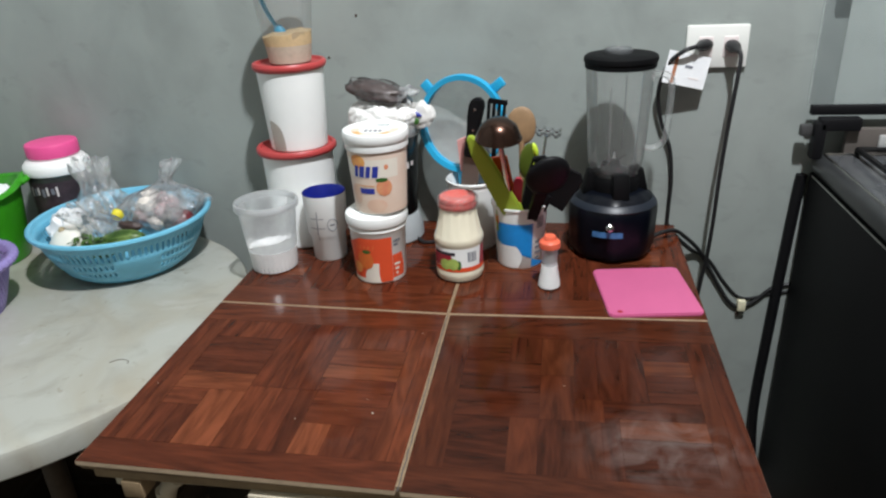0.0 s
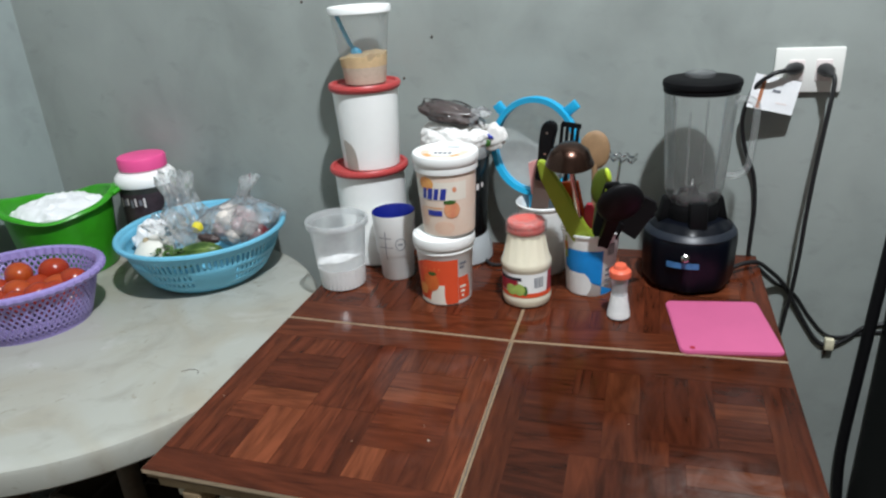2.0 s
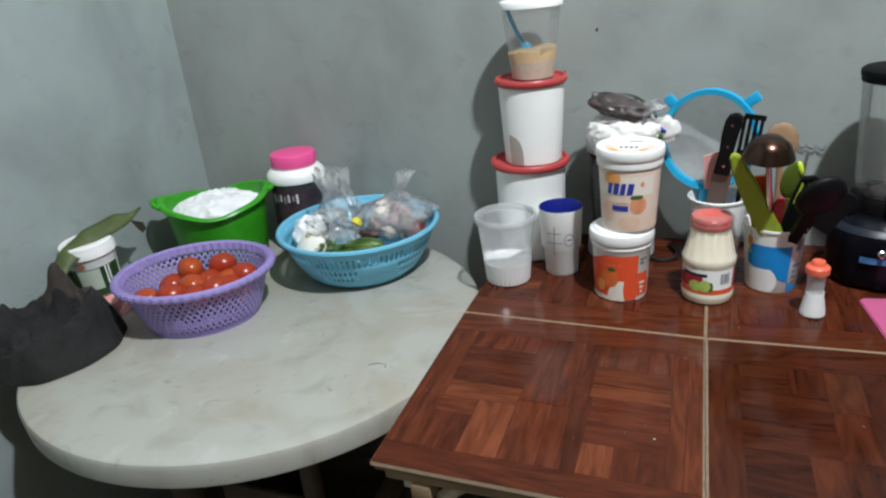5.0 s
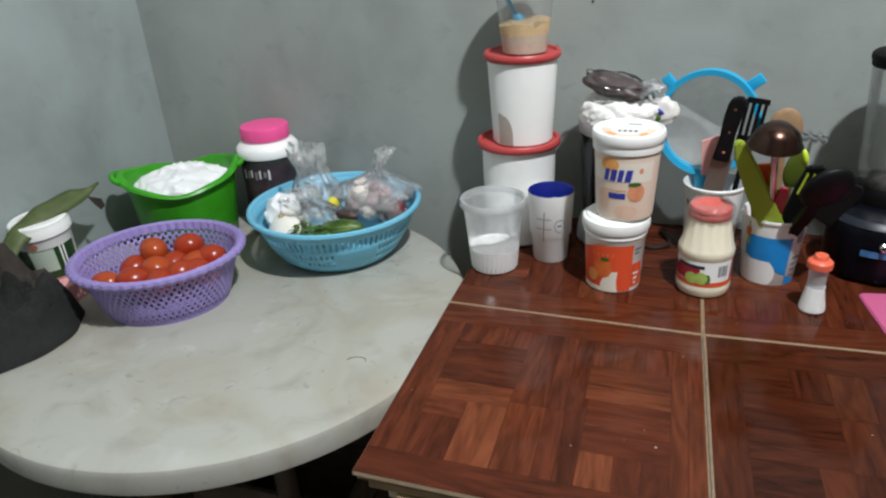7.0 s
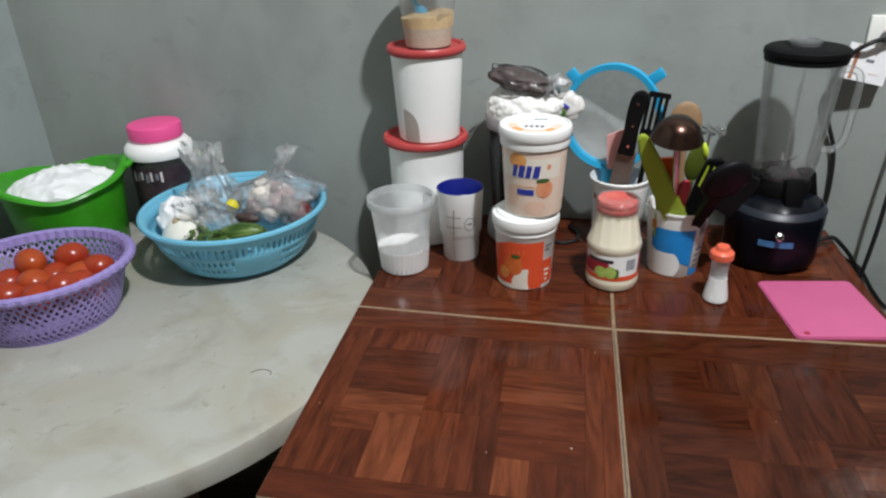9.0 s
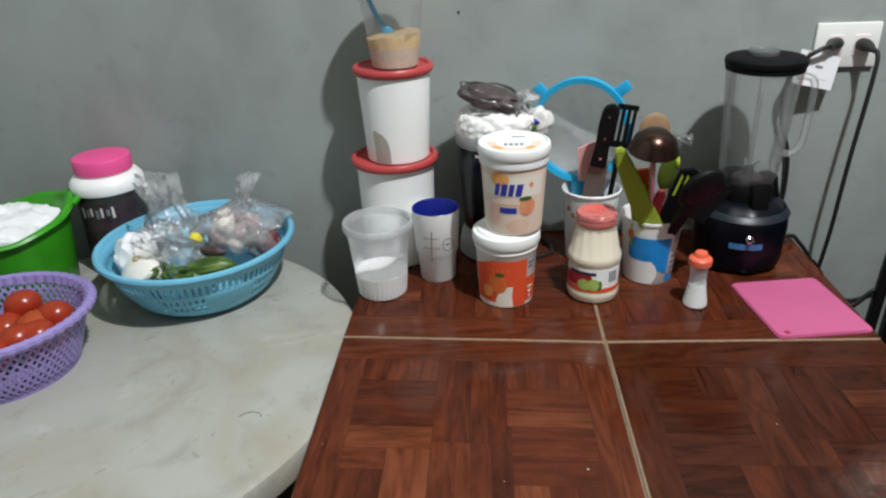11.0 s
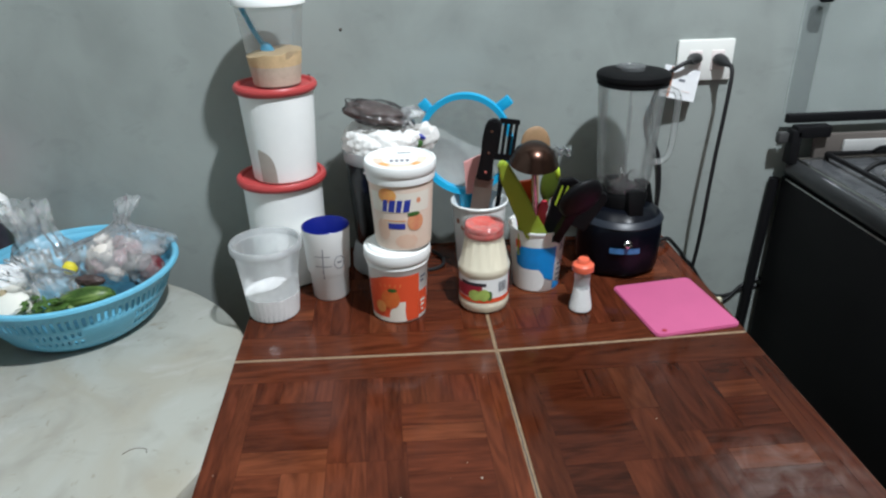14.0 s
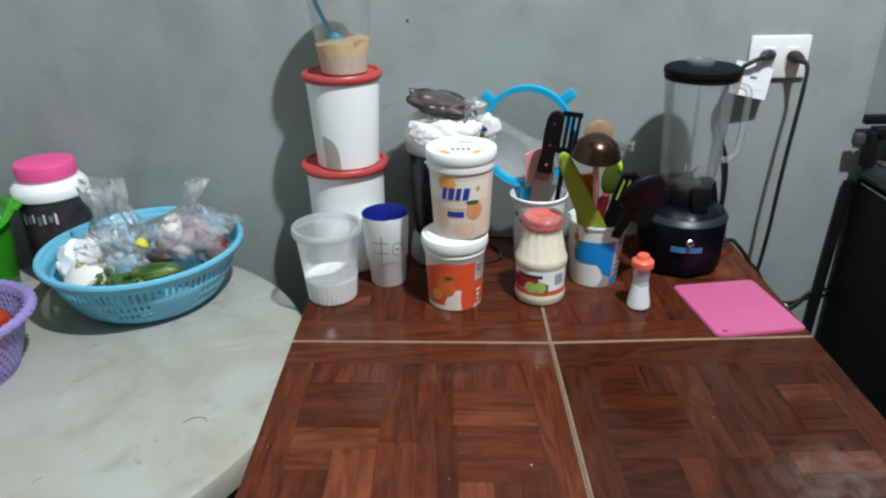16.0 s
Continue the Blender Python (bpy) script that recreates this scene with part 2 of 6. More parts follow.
def stained_plastic(name, colour):
    """Off-white moulded plastic with ochre stains, grey grime and pale scuffs."""
    m = bpy.data.materials.new(name)
    m.use_nodes = True
    nt = m.node_tree
    p = nt.nodes["Principled BSDF"]
    tc = nt.nodes.new("ShaderNodeTexCoord")
    last = None
    for k, (scale, lo, hi, tint, distort) in enumerate(((4.0, 0.44, 0.70, (0.335, 0.295, 0.22), 1.4), (13.0, 0.52, 0.75, (0.29, 0.275, 0.235), 0.6), (6.0, 0.58, 0.74, (0.48, 0.48, 0.455), 2.0), (22.0, 0.64, 0.74, (0.25, 0.22, 0.165), 1.5))):
        n = nt.nodes.new("ShaderNodeTexNoise")
        n.inputs["Scale"].default_value, n.inputs["Detail"].default_value, n.inputs["Distortion"].default_value = scale, 7, distort
        off = nt.nodes.new("ShaderNodeMapping")
        off.inputs["Location"].default_value = (3.1 * k, 1.7 * k, 0)
        nt.links.new(tc.outputs["Object"], off.inputs[0])
        nt.links.new(off.outputs[0], n.inputs["Vector"])
        mr = nt.nodes.new("ShaderNodeMapRange")
        mr.inputs["From Min"].default_value, mr.inputs["From Max"].default_value = lo, hi
        mr.inputs["To Max"].default_value = 0.72
        nt.links.new(n.outputs["Fac"], mr.inputs["Value"])
        mx = nt.nodes.new("ShaderNodeMix")
        mx.data_type = "RGBA"
        nt.links.new(mr.outputs[0], mx.inputs[0])
        if last is None:
            mx.inputs[6].default_value = (*colour, 1)
        else:
            nt.links.new(last, mx.inputs[6])
        mx.inputs[7].default_value = (*tint, 1)
        last = mx.outputs[2]
    nt.links.new(last, p.inputs["Base Color"])
    p.inputs["Roughness"].default_value = 0.42
    fine = nt.nodes.new("ShaderNodeTexNoise")
    fine.inputs["Scale"].default_value = 120
    nt.links.new(tc.outputs["Object"], fine.inputs["Vector"])
    bp = nt.nodes.new("ShaderNodeBump")
    bp.inputs["Strength"].default_value, bp.inputs["Distance"].default_value = 0.06, 0.001
    nt.links.new(fine.outputs["Fac"], bp.inputs["Height"])
    nt.links.new(bp.outputs[0], p.inputs["Normal"])
    return m


M_plastic_table = stained_plastic("worn_white_plastic", (0.402, 0.405, 0.362))
M_wall = plaster("cement_plaster", (0.291, 0.321, 0.302))
M_wall_pale = plaster("pale_cement_plaster", (0.298, 0.347, 0.338))
# unseen walls and ceiling: dark, warm tone chosen to limit bounce light
M_wall_unseen = plaster("unseen_low_bounce_cement", (0.105, 0.091, 0.073))
def planks(k, painted_haze=False):
    """Light, middle and dark plank prints; k scales their depth."""
    tones = (((0.095, 0.0245, 0.0100), (0.140, 0.0385, 0.0160)), ((0.063, 0.0152, 0.0064), (0.100, 0.0250, 0.0105)), ((0.048, 0.0114, 0.0050), (0.082, 0.0195, 0.0085)))
    return [plank_print("plank_print", tuple(0.80 * k * c for c in lo), tuple(1.20 * k * c for c in hi), painted_haze) for lo, hi in tones]


# the second set is toned down and carries the painted reflection haze
M_plank, M_plank_brown = planks(1.04), planks(0.61, True)
M_plank_gap = material("dark_printed_gap", (0.034, 0.0085, 0.004), 0.12, vary=0.3, scale=30, ior=1.34)
M_tile_edge = material("tile_biscuit", (0.58, 0.44, 0.30), 0.7, vary=0.1, scale=40)
M_board = material("raw_board", (0.30, 0.21, 0.12), 0.8, vary=0.2, scale=20)
M_cream_metal = material("cream_painted_steel", (0.62, 0.55, 0.42), 0.45, vary=0.12, scale=15)
M_frost = film("frosted_plastic", (0.92, 0.94, 0.95), 0.38, 0.6, 0.3)
M_clear = film("clear_plastic", (0.92, 0.93, 0.92), 0.20, 0.35, 0.15)
M_glass = film("thick_clear_glass", (0.90, 0.93, 0.92), 0.15, 0.6, 0.06, 0.1, 4)
M_lid_glass = film("clear_stove_glass", (0.72, 0.78, 0.76), 0.16, 0.6, 0.05)
M_lid_strip = film("darker_glass_strip", (0.30, 0.33, 0.33), 0.22, 0.5, 0.1)
M_bag = film("crinkled_clear_bag", (0.97, 0.98, 0.98), 0.20, 1.05, 0.10, 1.0, 38)
M_bag_thick = film("folded_clear_bag", (0.97, 0.98, 0.98), 0.27, 1.1, 0.11, 1.0, 46)
M_wrap = film("thin_clear_wrap", (0.97, 0.97, 0.97), 0.05, 1.0, 0.12, 0.4, 26)
M_cling = film("loose_cling_film", (0.97, 0.96, 0.96), 0.10, 0.40, 0.2, 0.5, 40)
M_mesh = film("nylon_mesh", (0.72, 0.74, 0.72), 0.45, 0.3, 0.5)
M_rubber = material("dull_black_rubber", (0.004, 0.004, 0.0045), 0.6, vary=0.2, ior=1.22)
M_cap = film("smoky_clear_cap", (0.55, 0.57, 0.58), 0.25, 0.8, 0.2)
M_powder = material("white_grains", (0.84, 0.84, 0.83), 0.9, vary=0.03, scale=200, bump=0.5, bump_scale=500)
M_oats = material("ground_oats", (0.62, 0.45, 0.25), 0.9, vary=0.12, scale=60, bump=0.5, bump_scale=300)
M_oats_low = material("pale_oats", (0.52, 0.43, 0.34), 0.9, vary=0.12, scale=60, bump=0.5, bump_scale=300)
M_navy = material("navy_blue_plastic", (0.008, 0.016, 0.20), 0.3, vary=0.08)
M_mark = material("grey_ink", (0.20, 0.21, 0.24), 0.6, vary=0.1)
M_peach_label = material("peach_label", (0.80, 0.60, 0.47), 0.4, vary=0.05, scale=14, second=(0.84, 0.72, 0.62))
M_cream_print = material("cream_print", (0.86, 0.80, 0.70), 0.4, vary=0.04)
M_blue_print = material("blue_print", (0.03, 0.05, 0.36), 0.4, vary=0.1)
M_orange = material("orange_fruit_print", (0.76, 0.22, 0.05), 0.4, vary=0.2, scale=60, second=(0.68, 0.11, 0.03))
M_apricot = material("apricot_fruit_print", (0.85, 0.48, 0.14), 0.4, vary=0.2, scale=60, second=(0.80, 0.26, 0.08))
M_peach = material("rosy_peach_print", (0.80, 0.40, 0.20), 0.4, vary=0.2, scale=60, second=(0.74, 0.24, 0.14))
M_peach_pale = material("pale_peach_print", (0.82, 0.60, 0.46), 0.4, vary=0.1, scale=50, second=(0.80, 0.52, 0.38))
M_leaf_print = material("leaf_print", (0.05, 0.14, 0.03), 0.4, vary=0.2)
M_red_print = material("red_print", (0.80, 0.098, 0.035), 0.38, vary=0.06)
M_dark_print = material("dark_print", (0.03, 0.03, 0.04), 0.5)
M_pale_print = material("pale_print", (0.78, 0.72, 0.70), 0.5)
M_mayo = material("mayonnaise", (0.78, 0.72, 0.56), 0.35, vary=0.04, coat=0.6)
M_red_foil = material("red_lid_paint", (0.66, 0.075, 0.06), 0.35, vary=0.25, scale=90, second=(0.62, 0.20, 0.17))
M_lime_print = material("lime_print", (0.38, 0.50, 0.12), 0.4, vary=0.2, scale=80)
M_crimson = material("crimson_print", (0.36, 0.02, 0.04), 0.4, vary=0.1)
M_sky_print = material("sky_blue_print", (0.015, 0.26, 0.68), 0.33, vary=0.1, scale=25)
M_coral = material("coral_plastic", (0.80, 0.15, 0.08), 0.4, vary=0.06)
M_lime = material("lime_silicone", (0.34, 0.44, 0.045), 0.4, vary=0.08)
M_lime_dark = material("olive_silicone", (0.085, 0.12, 0.016), 0.4, vary=0.1)
M_lime_bright = material("bright_lime_trim", (0.60, 0.78, 0.06), 0.4)
M_spoon_wood = material("spoon_wood", (0.27, 0.165, 0.085), 0.6, vary=0.2, scale=25)
M_steel = material("brushed_steel", (0.55, 0.54, 0.52), 0.25, metal=1.0, vary=0.1)
M_ladle = material("dark_bronze_steel", (0.065, 0.036, 0.027), 0.26, metal=0.95, vary=0.35, scale=20)
M_blade = material("worn_knife_blade", (0.30, 0.23, 0.20), 0.35, metal=0.6, vary=0.15)
M_chrome = material("chrome", (0.82, 0.82, 0.82), 0.22, metal=1.0, vary=0.02)
M_orange_red = material("orange_red_plastic", (0.75, 0.10, 0.02), 0.4)
M_pink_pale = material("pale_pink_silicone", (0.78, 0.38, 0.36), 0.45)
M_sky = material("bright_sky_blue_plastic", (0.02, 0.36, 0.62), 0.35, vary=0.06)
M_navy_black = material("blue_black_gloss_plastic", (0.0022, 0.0032, 0.0065), 0.34, vary=0.2, ior=1.3)
M_shoulder_sheen = material("blue_grey_sheen", (0.011, 0.015, 0.024), 0.4, vary=0.2)
M_badge = material("blue_badge", (0.05, 0.16, 0.34), 0.4, vary=0.3, scale=120)
M_grey_base = material("light_grey_plastic", (0.42, 0.45, 0.46), 0.35, vary=0.05)
M_black_cup = material("black_tumbler_plastic", (0.010, 0.012, 0.013), 0.22, vary=0.1)
M_foam = material("white_bubbled_plastic", (0.80, 0.79, 0.76), 0.55, vary=0.05, bump=0.5, bump_scale=90)
M_beans = material("dark_beans", (0.055, 0.035, 0.032), 0.45, vary=0.5, scale=140, bump=0.4, bump_scale=220)
M_paper = material("white_paper", (0.80, 0.81, 0.82), 0.8, vary=0.04, scale=20, bump=0.4, bump_scale=40)
M_onion = material("white_onion_skin", (0.80, 0.78, 0.70), 0.35, vary=0.05, scale=30, coat=0.3)
M_onion_root = material("onion_root", (0.45, 0.36, 0.22), 0.8)
M_garlic = material("garlic_skin", (0.74, 0.68, 0.62), 0.6, vary=0.12, scale=40)
M_garlic_purple = material("purple_garlic_skin", (0.40, 0.27, 0.28), 0.6, vary=0.3, scale=40)
M_red_onion = material("dark_red_onion", (0.13, 0.025, 0.03), 0.3, vary=0.3, scale=30)
def striped_skin(name, dark, pale):
    """Squash skin: uneven pale stripes along its length over dark green, with fine flecks."""
    m = material(name, dark, 0.4, vary=0.4, scale=70)
    nt = m.node_tree
    p = nt.nodes["Principled BSDF"]
    old = p.inputs["Base Color"].links[0].from_socket
    tc = nt.nodes.new("ShaderNodeTexCoord")
    mp = nt.nodes.new("ShaderNodeMapping")
    mp.inputs["Scale"].default_value = (14, 150, 150)
    n = nt.nodes.new("ShaderNodeTexNoise")
    n.inputs["Scale"].default_value, n.inputs["Detail"].default_value = 1.0, 3
    r = nt.nodes.new("ShaderNodeValToRGB")
    r.color_ramp.elements[0].position, r.color_ramp.elements[1].position = 0.46, 0.66
    mx = nt.nodes.new("ShaderNodeMix")
    mx.data_type = "RGBA"
    nt.links.new(tc.outputs["Object"], mp.inputs["Vector"])
    nt.links.new(mp.outputs[0], n.inputs["Vector"])
    nt.links.new(n.outputs["Fac"], r.inputs[0])
    nt.links.new(r.outputs[0], mx.inputs[0])
    nt.links.new(old, mx.inputs[6])
    mx.inputs[7].default_value = (*pale, 1)
    nt.links.new(mx.outputs[2], p.inputs["Base Color"])
    return m


M_cuke_striped = striped_skin("striped_squash_skin", (0.035, 0.080, 0.010), (0.16, 0.24, 0.06))
M_herb = material("green_herb", (0.06, 0.13, 0.02), 0.5, vary=0.3)
M_yellow = material("yellow_sticker", (0.72, 0.62, 0.04), 0.5)
M_tomato = material("ripe_tomato_skin", (0.30, 0.020, 0.008), 0.26, vary=0.12, scale=14, second=(0.36, 0.050, 0.012))
M_tomato_light = material("orange_red_tomato_skin", (0.36, 0.034, 0.010), 0.26, vary=0.15, scale=16, second=(0.42, 0.085, 0.016))
M_stem = material("tomato_scar", (0.20, 0.15, 0.05), 0.7)
M_pinklid = material("hot_pink_plastic", (0.86, 0.095, 0.31), 0.45, vary=0.06)
M_dark_content = material("dark_contents", (0.03, 0.035, 0.03), 0.4, vary=0.5, scale=40)
M_jar_label = material("purple_brown_label", (0.045, 0.030, 0.036), 0.35, vary=0.5, scale=35)
M_green_label = material("dark_green_label", (0.018, 0.055, 0.016), 0.4, vary=0.15)
M_pale_green = material("pale_green_panel", (0.50, 0.58, 0.48), 0.5, vary=0.06)
M_brown_print = material("brown_print", (0.40, 0.16, 0.08), 0.5)
M_felt = material("dark_grey_felt", (0.015, 0.0155, 0.015), 0.95, vary=0.45, scale=14, bump=0.8, bump_scale=120)
M_felt_brown = material("brown_felt_patch", (0.040, 0.033, 0.027), 0.95, vary=0.3, scale=20, bump=0.8, bump_scale=120)
M_leaf = material("dull_green_leaf", (0.075, 0.10, 0.032), 0.55, vary=0.25, scale=25, bump=0.4, bump_scale=60)
M_cooktop = material("cooktop_enamel", (0.07, 0.073, 0.077), 0.2, vary=0.15, scale=20)
M_iron = material("cast_iron", (0.006, 0.006, 0.0065), 0.5, vary=0.2, ior=1.3, bump=0.3, bump_scale=150)
M_alu = material("burner_aluminium", (0.60, 0.60, 0.58), 0.35, metal=0.9, vary=0.2, scale=40)
M_pale_metal = material("pale_back_panel", (0.42, 0.42, 0.41), 0.4, vary=0.1)
M_brown_gap = material("stained_back_strip", (0.11, 0.095, 0.085), 0.6, vary=0.2)
M_cord = material("black_cord_rubber", (0.014, 0.014, 0.015), 0.45, vary=0.2)
M_socket = material("outlet_white", (0.78, 0.78, 0.74), 0.35, vary=0.03)
M_socket_face = material("outlet_pink_white", (0.74, 0.66, 0.64), 0.4, vary=0.03)
M_clip = material("cream_clip", (0.68, 0.64, 0.46), 0.5)
M_crate = material("dusty_brown_wood", (0.10, 0.075, 0.055), 0.8, vary=0.3, scale=12, bump=0.3)
M_arch_shadow = material("beige_grey_arch_shadow", (0.42, 0.385, 0.34), 0.6, vary=0.08, scale=30)
M_faded = material("faded_lid_print", (0.60, 0.54, 0.50), 0.5, vary=0.2, scale=60)
M_cooktop_rim = material("worn_grey_enamel", (0.030, 0.031, 0.032), 0.28, vary=0.2, scale=15)
M_seam = material("dull_seam", (0.05, 0.05, 0.05), 0.5)
M_crumb = material("pale_crumb", (0.45, 0.38, 0.30), 0.25, vary=0.2, scale=300)
M_nail = material("rusty_nail", (0.07, 0.05, 0.04), 0.6)


# ---- builders ----
def finish(name, bm, mats, parent=None, smooth=True, label="", place=None):
    """Links a bmesh as one mesh object."""
    me = bpy.data.meshes.new(name)
    bm.normal_update()
    bm.to_mesh(me)
    bm.free()
    for m in (mats if isinstance(mats, (list, tuple)) else [mats]):
        me.materials.append(m)
    if smooth:
        me.shade_smooth()
        me.set_sharp_from_angle(angle=radians(38))
    ob = new(name, me)
    if parent is not None:
        ob.parent = parent
    if place is not None:
        ob.matrix_basis = place
    if label:
        ob["label"] = label
    return ob


def part(name, bm, mat, parent, label="", smooth=True, place=None):
    return finish(name, bm, mat, parent, smooth, label, place)


def thing(name, at, label, category, group="", turn=0.0):
    ob = new(name)
    ob.matrix_basis = pose(*at, 0, 0, turn)
    return tagged(ob, label, category, group)


def box_bm(x0, x1, y0, y1, z0, z1, bevel=0.0, seg=2):
    bm = bmesh.new()
    bmesh.ops.create_cube(bm, size=1, matrix=Matrix.Translation(((x0 + x1) / 2, (y0 + y1) / 2, (z0 + z1) / 2)) @ Matrix.Diagonal((x1 - x0, y1 - y0, z1 - z0, 1)))
    if bevel:
        bmesh.ops.bevel(bm, geom=bm.edges[:], offset=bevel, segments=seg, affect="EDGES", profile=0.5)
    return bm


def lathe_bm(profile, n=48, sx=1.0, sy=1.0, bm=None, mat=0, wave=0.0, waves=0, wave_from=0.0, wave_to=9.0, a0=0.0, a1=360.0):
    """A profile of (radius, height) turned round z. A radius of 0 closes the end."""
    bm = bm or bmesh.new()
    full = a1 - a0 >= 359.9
    cols = n if full else n + 1
    rings = []
    for r, z in profile:
        if r <= 1e-6:
            rings.append([bm.verts.new((0, 0, z))])
            continue
        ring = []
        for i in range(cols):
            a = radians(a0 + (a1 - a0) * i / n)
            k = r + (wave * math.cos(waves * a) if waves and wave_from <= z <= wave_to else 0)
            ring.append(bm.verts.new((k * sx * math.cos(a), k * sy * math.sin(a), z)))
        rings.append(ring)
    for p, q in zip(rings, rings[1:]):
        m = len(q) if len(p) == 1 else len(p)
        for i in range(m if full else m - 1):
            j = (i + 1) % m
            if len(p) == 1 and len(q) == 1:
                continue
            if len(p) == 1:
                f = bm.faces.new((p[0], q[j], q[i]))
            elif len(q) == 1:
                f = bm.faces.new((p[i], p[j], q[0]))
            else:
                f = bm.faces.new((p[i], p[j], q[j], q[i]))
            f.material_index = mat
    return bm


def tube_bm(points, radius, n=10, closed=False, bm=None, mat=0, smooth_steps=0, radii=None):
    """A round tube along points."""
    bm = bm or bmesh.new()
    pts = [Vector(p) for p in points]
    if smooth_steps:
        out = []
        cnt = len(pts)
        for i in range(cnt if closed else cnt - 1):
            p0, p1 = pts[(i - 1) % cnt] if closed or i else pts[0], pts[i]
            p2 = pts[(i + 1) % cnt]
            p3 = pts[(i + 2) % cnt] if closed or i + 2 < cnt else p2
            for k in range(smooth_steps):
                t = k / smooth_steps
                out.append(0.5 * ((2 * p1) + (p2 - p0) * t + (2 * p0 - 5 * p1 + 4 * p2 - p3) * t * t + (3 * p1 - p0 - 3 * p2 + p3) * t ** 3))
        if not closed:
            out.append(pts[-1])
        pts = out
    rings, side = [], None
    for i, p in enumerate(pts):
        if closed:
            d = pts[(i + 1) % len(pts)] - pts[i - 1]
        else:
            d = pts[min(i + 1, len(pts) - 1)] - pts[max(i - 1, 0)]
        d.normalize()
        if side is None:
            side = d.orthogonal().normalized()
        side = (side - d * side.dot(d)).normalized()
        up = d.cross(side)
        r = radii[min(len(radii) - 1, int(i * len(radii) / len(pts)))] if radii else radius
        rings.append([bm.verts.new(p + r * (math.cos(2 * math.pi * k / n) * side + math.sin(2 * math.pi * k / n) * up)) for k in range(n)])
    pairs = list(zip(rings, rings[1:])) + ([(rings[-1], rings[0])] if closed else [])
    for a, b in pairs:
        for k in range(n):
            f = bm.faces.new((a[k], a[(k + 1) % n], b[(k + 1) % n], b[k]))
            f.material_index = mat
    if not closed:
        bm.faces.new(rings[0][::-1]).material_index = mat
        bm.faces.new(rings[-1]).material_index = mat
    return bm


# ---- shapes ----
def strip_patch(radius_at, lo, hi, left, right, out=0.0006, rows=10, cols=14, bm=None):
    """A thin printed patch that lies on a turned body: between heights lo and hi, from angle left(z) to right(z) in degrees."""
    bm = bm or bmesh.new()
    grid = []
    for k in range(rows + 1):
        z = lo + (hi - lo) * k / rows
        r = radius_at(z) + out
        a, b = left(z), right(z)
        grid.append([bm.verts.new((r * math.cos(radians(a + (b - a) * i / cols)), r * math.sin(radians(a + (b - a) * i / cols)), z)) for i in range(cols + 1)])
    for p, q in zip(grid, grid[1:]):
        for i in range(cols):
            bm.faces.new((p[i], p[i + 1], q[i + 1], q[i]))
    return bm


def const(v):
    return lambda z: v


def disc_patch(radius_at, a, z, rx, rz, out=0.0008, rows=12, cols=12):
    """A round printed patch of half sizes rx (degrees) and rz (metres)."""
    def half(h):
        return rx * math.sqrt(max(0.0, 1 - ((h - z) / rz) ** 2))
    return strip_patch(radius_at, z - rz, z + rz, lambda h: a - half(h), lambda h: a + half(h), out, rows, cols)


def slant_patch(radius_at, a, lo, hi, wide, lean, out=0.0008):
    return strip_patch(radius_at, lo, hi, lambda z: a - wide / 2 + lean * (z - lo) / (hi - lo), lambda z: a + wide / 2 + lean * (z - lo) / (hi - lo), out, 4, 4)


def blob_bm(rx, ry, rz, seed, rough=0.06, freq=2.0, sub=3, bm=None, at=(0, 0, 0)):
    """An uneven rounded lump."""
    bm = bm or bmesh.new()
    made = bmesh.ops.create_icosphere(bm, subdivisions=sub, radius=1)["verts"]
    for v in made:
        k = 1 + rough * noise.noise(v.co * freq + Vector((seed * 3.1, seed * 1.7, seed)))
        v.co = Vector((v.co.x * rx * k + at[0], v.co.y * ry * k + at[1], v.co.z * rz * k + at[2]))
    return bm


def crumple_bm(w, d, h, seed, n=22, amp=0.012, freq=28, dome=True):
    """A crumpled sheet, thin, with a domed middle."""
    bm = bmesh.new()
    g = []
    for j in range(n + 1):
        row = []
        for i in range(n + 1):
            u, v = 2 * i / n - 1, 2 * j / n - 1
            r2 = min(1.0, (u * u + v * v) / 1.6)
            z = h * (1 - r2) if dome else h * 0.5
            p = Vector((u * w / 2, v * d / 2, z))
            q = Vector((p.x * freq, p.y * freq, seed * 5.0))
            f = noise.noise(q) + 0.5 * noise.noise(q * 2.3)
            s = abs(noise.noise(q * 0.8 + Vector((9, 3, 1))))
            row.append(bm.verts.new(p + Vector((amp * 0.6 * noise.noise(q + Vector((4, 4, 4))), amp * 0.6 * noise.noise(q + Vector((7, 1, 4))), amp * (f - s)))))
        g.append(row)
    for a, b in zip(g, g[1:]):
        for i in range(n):
            bm.faces.new((a[i], a[i + 1], b[i + 1], b[i]))
    return bm


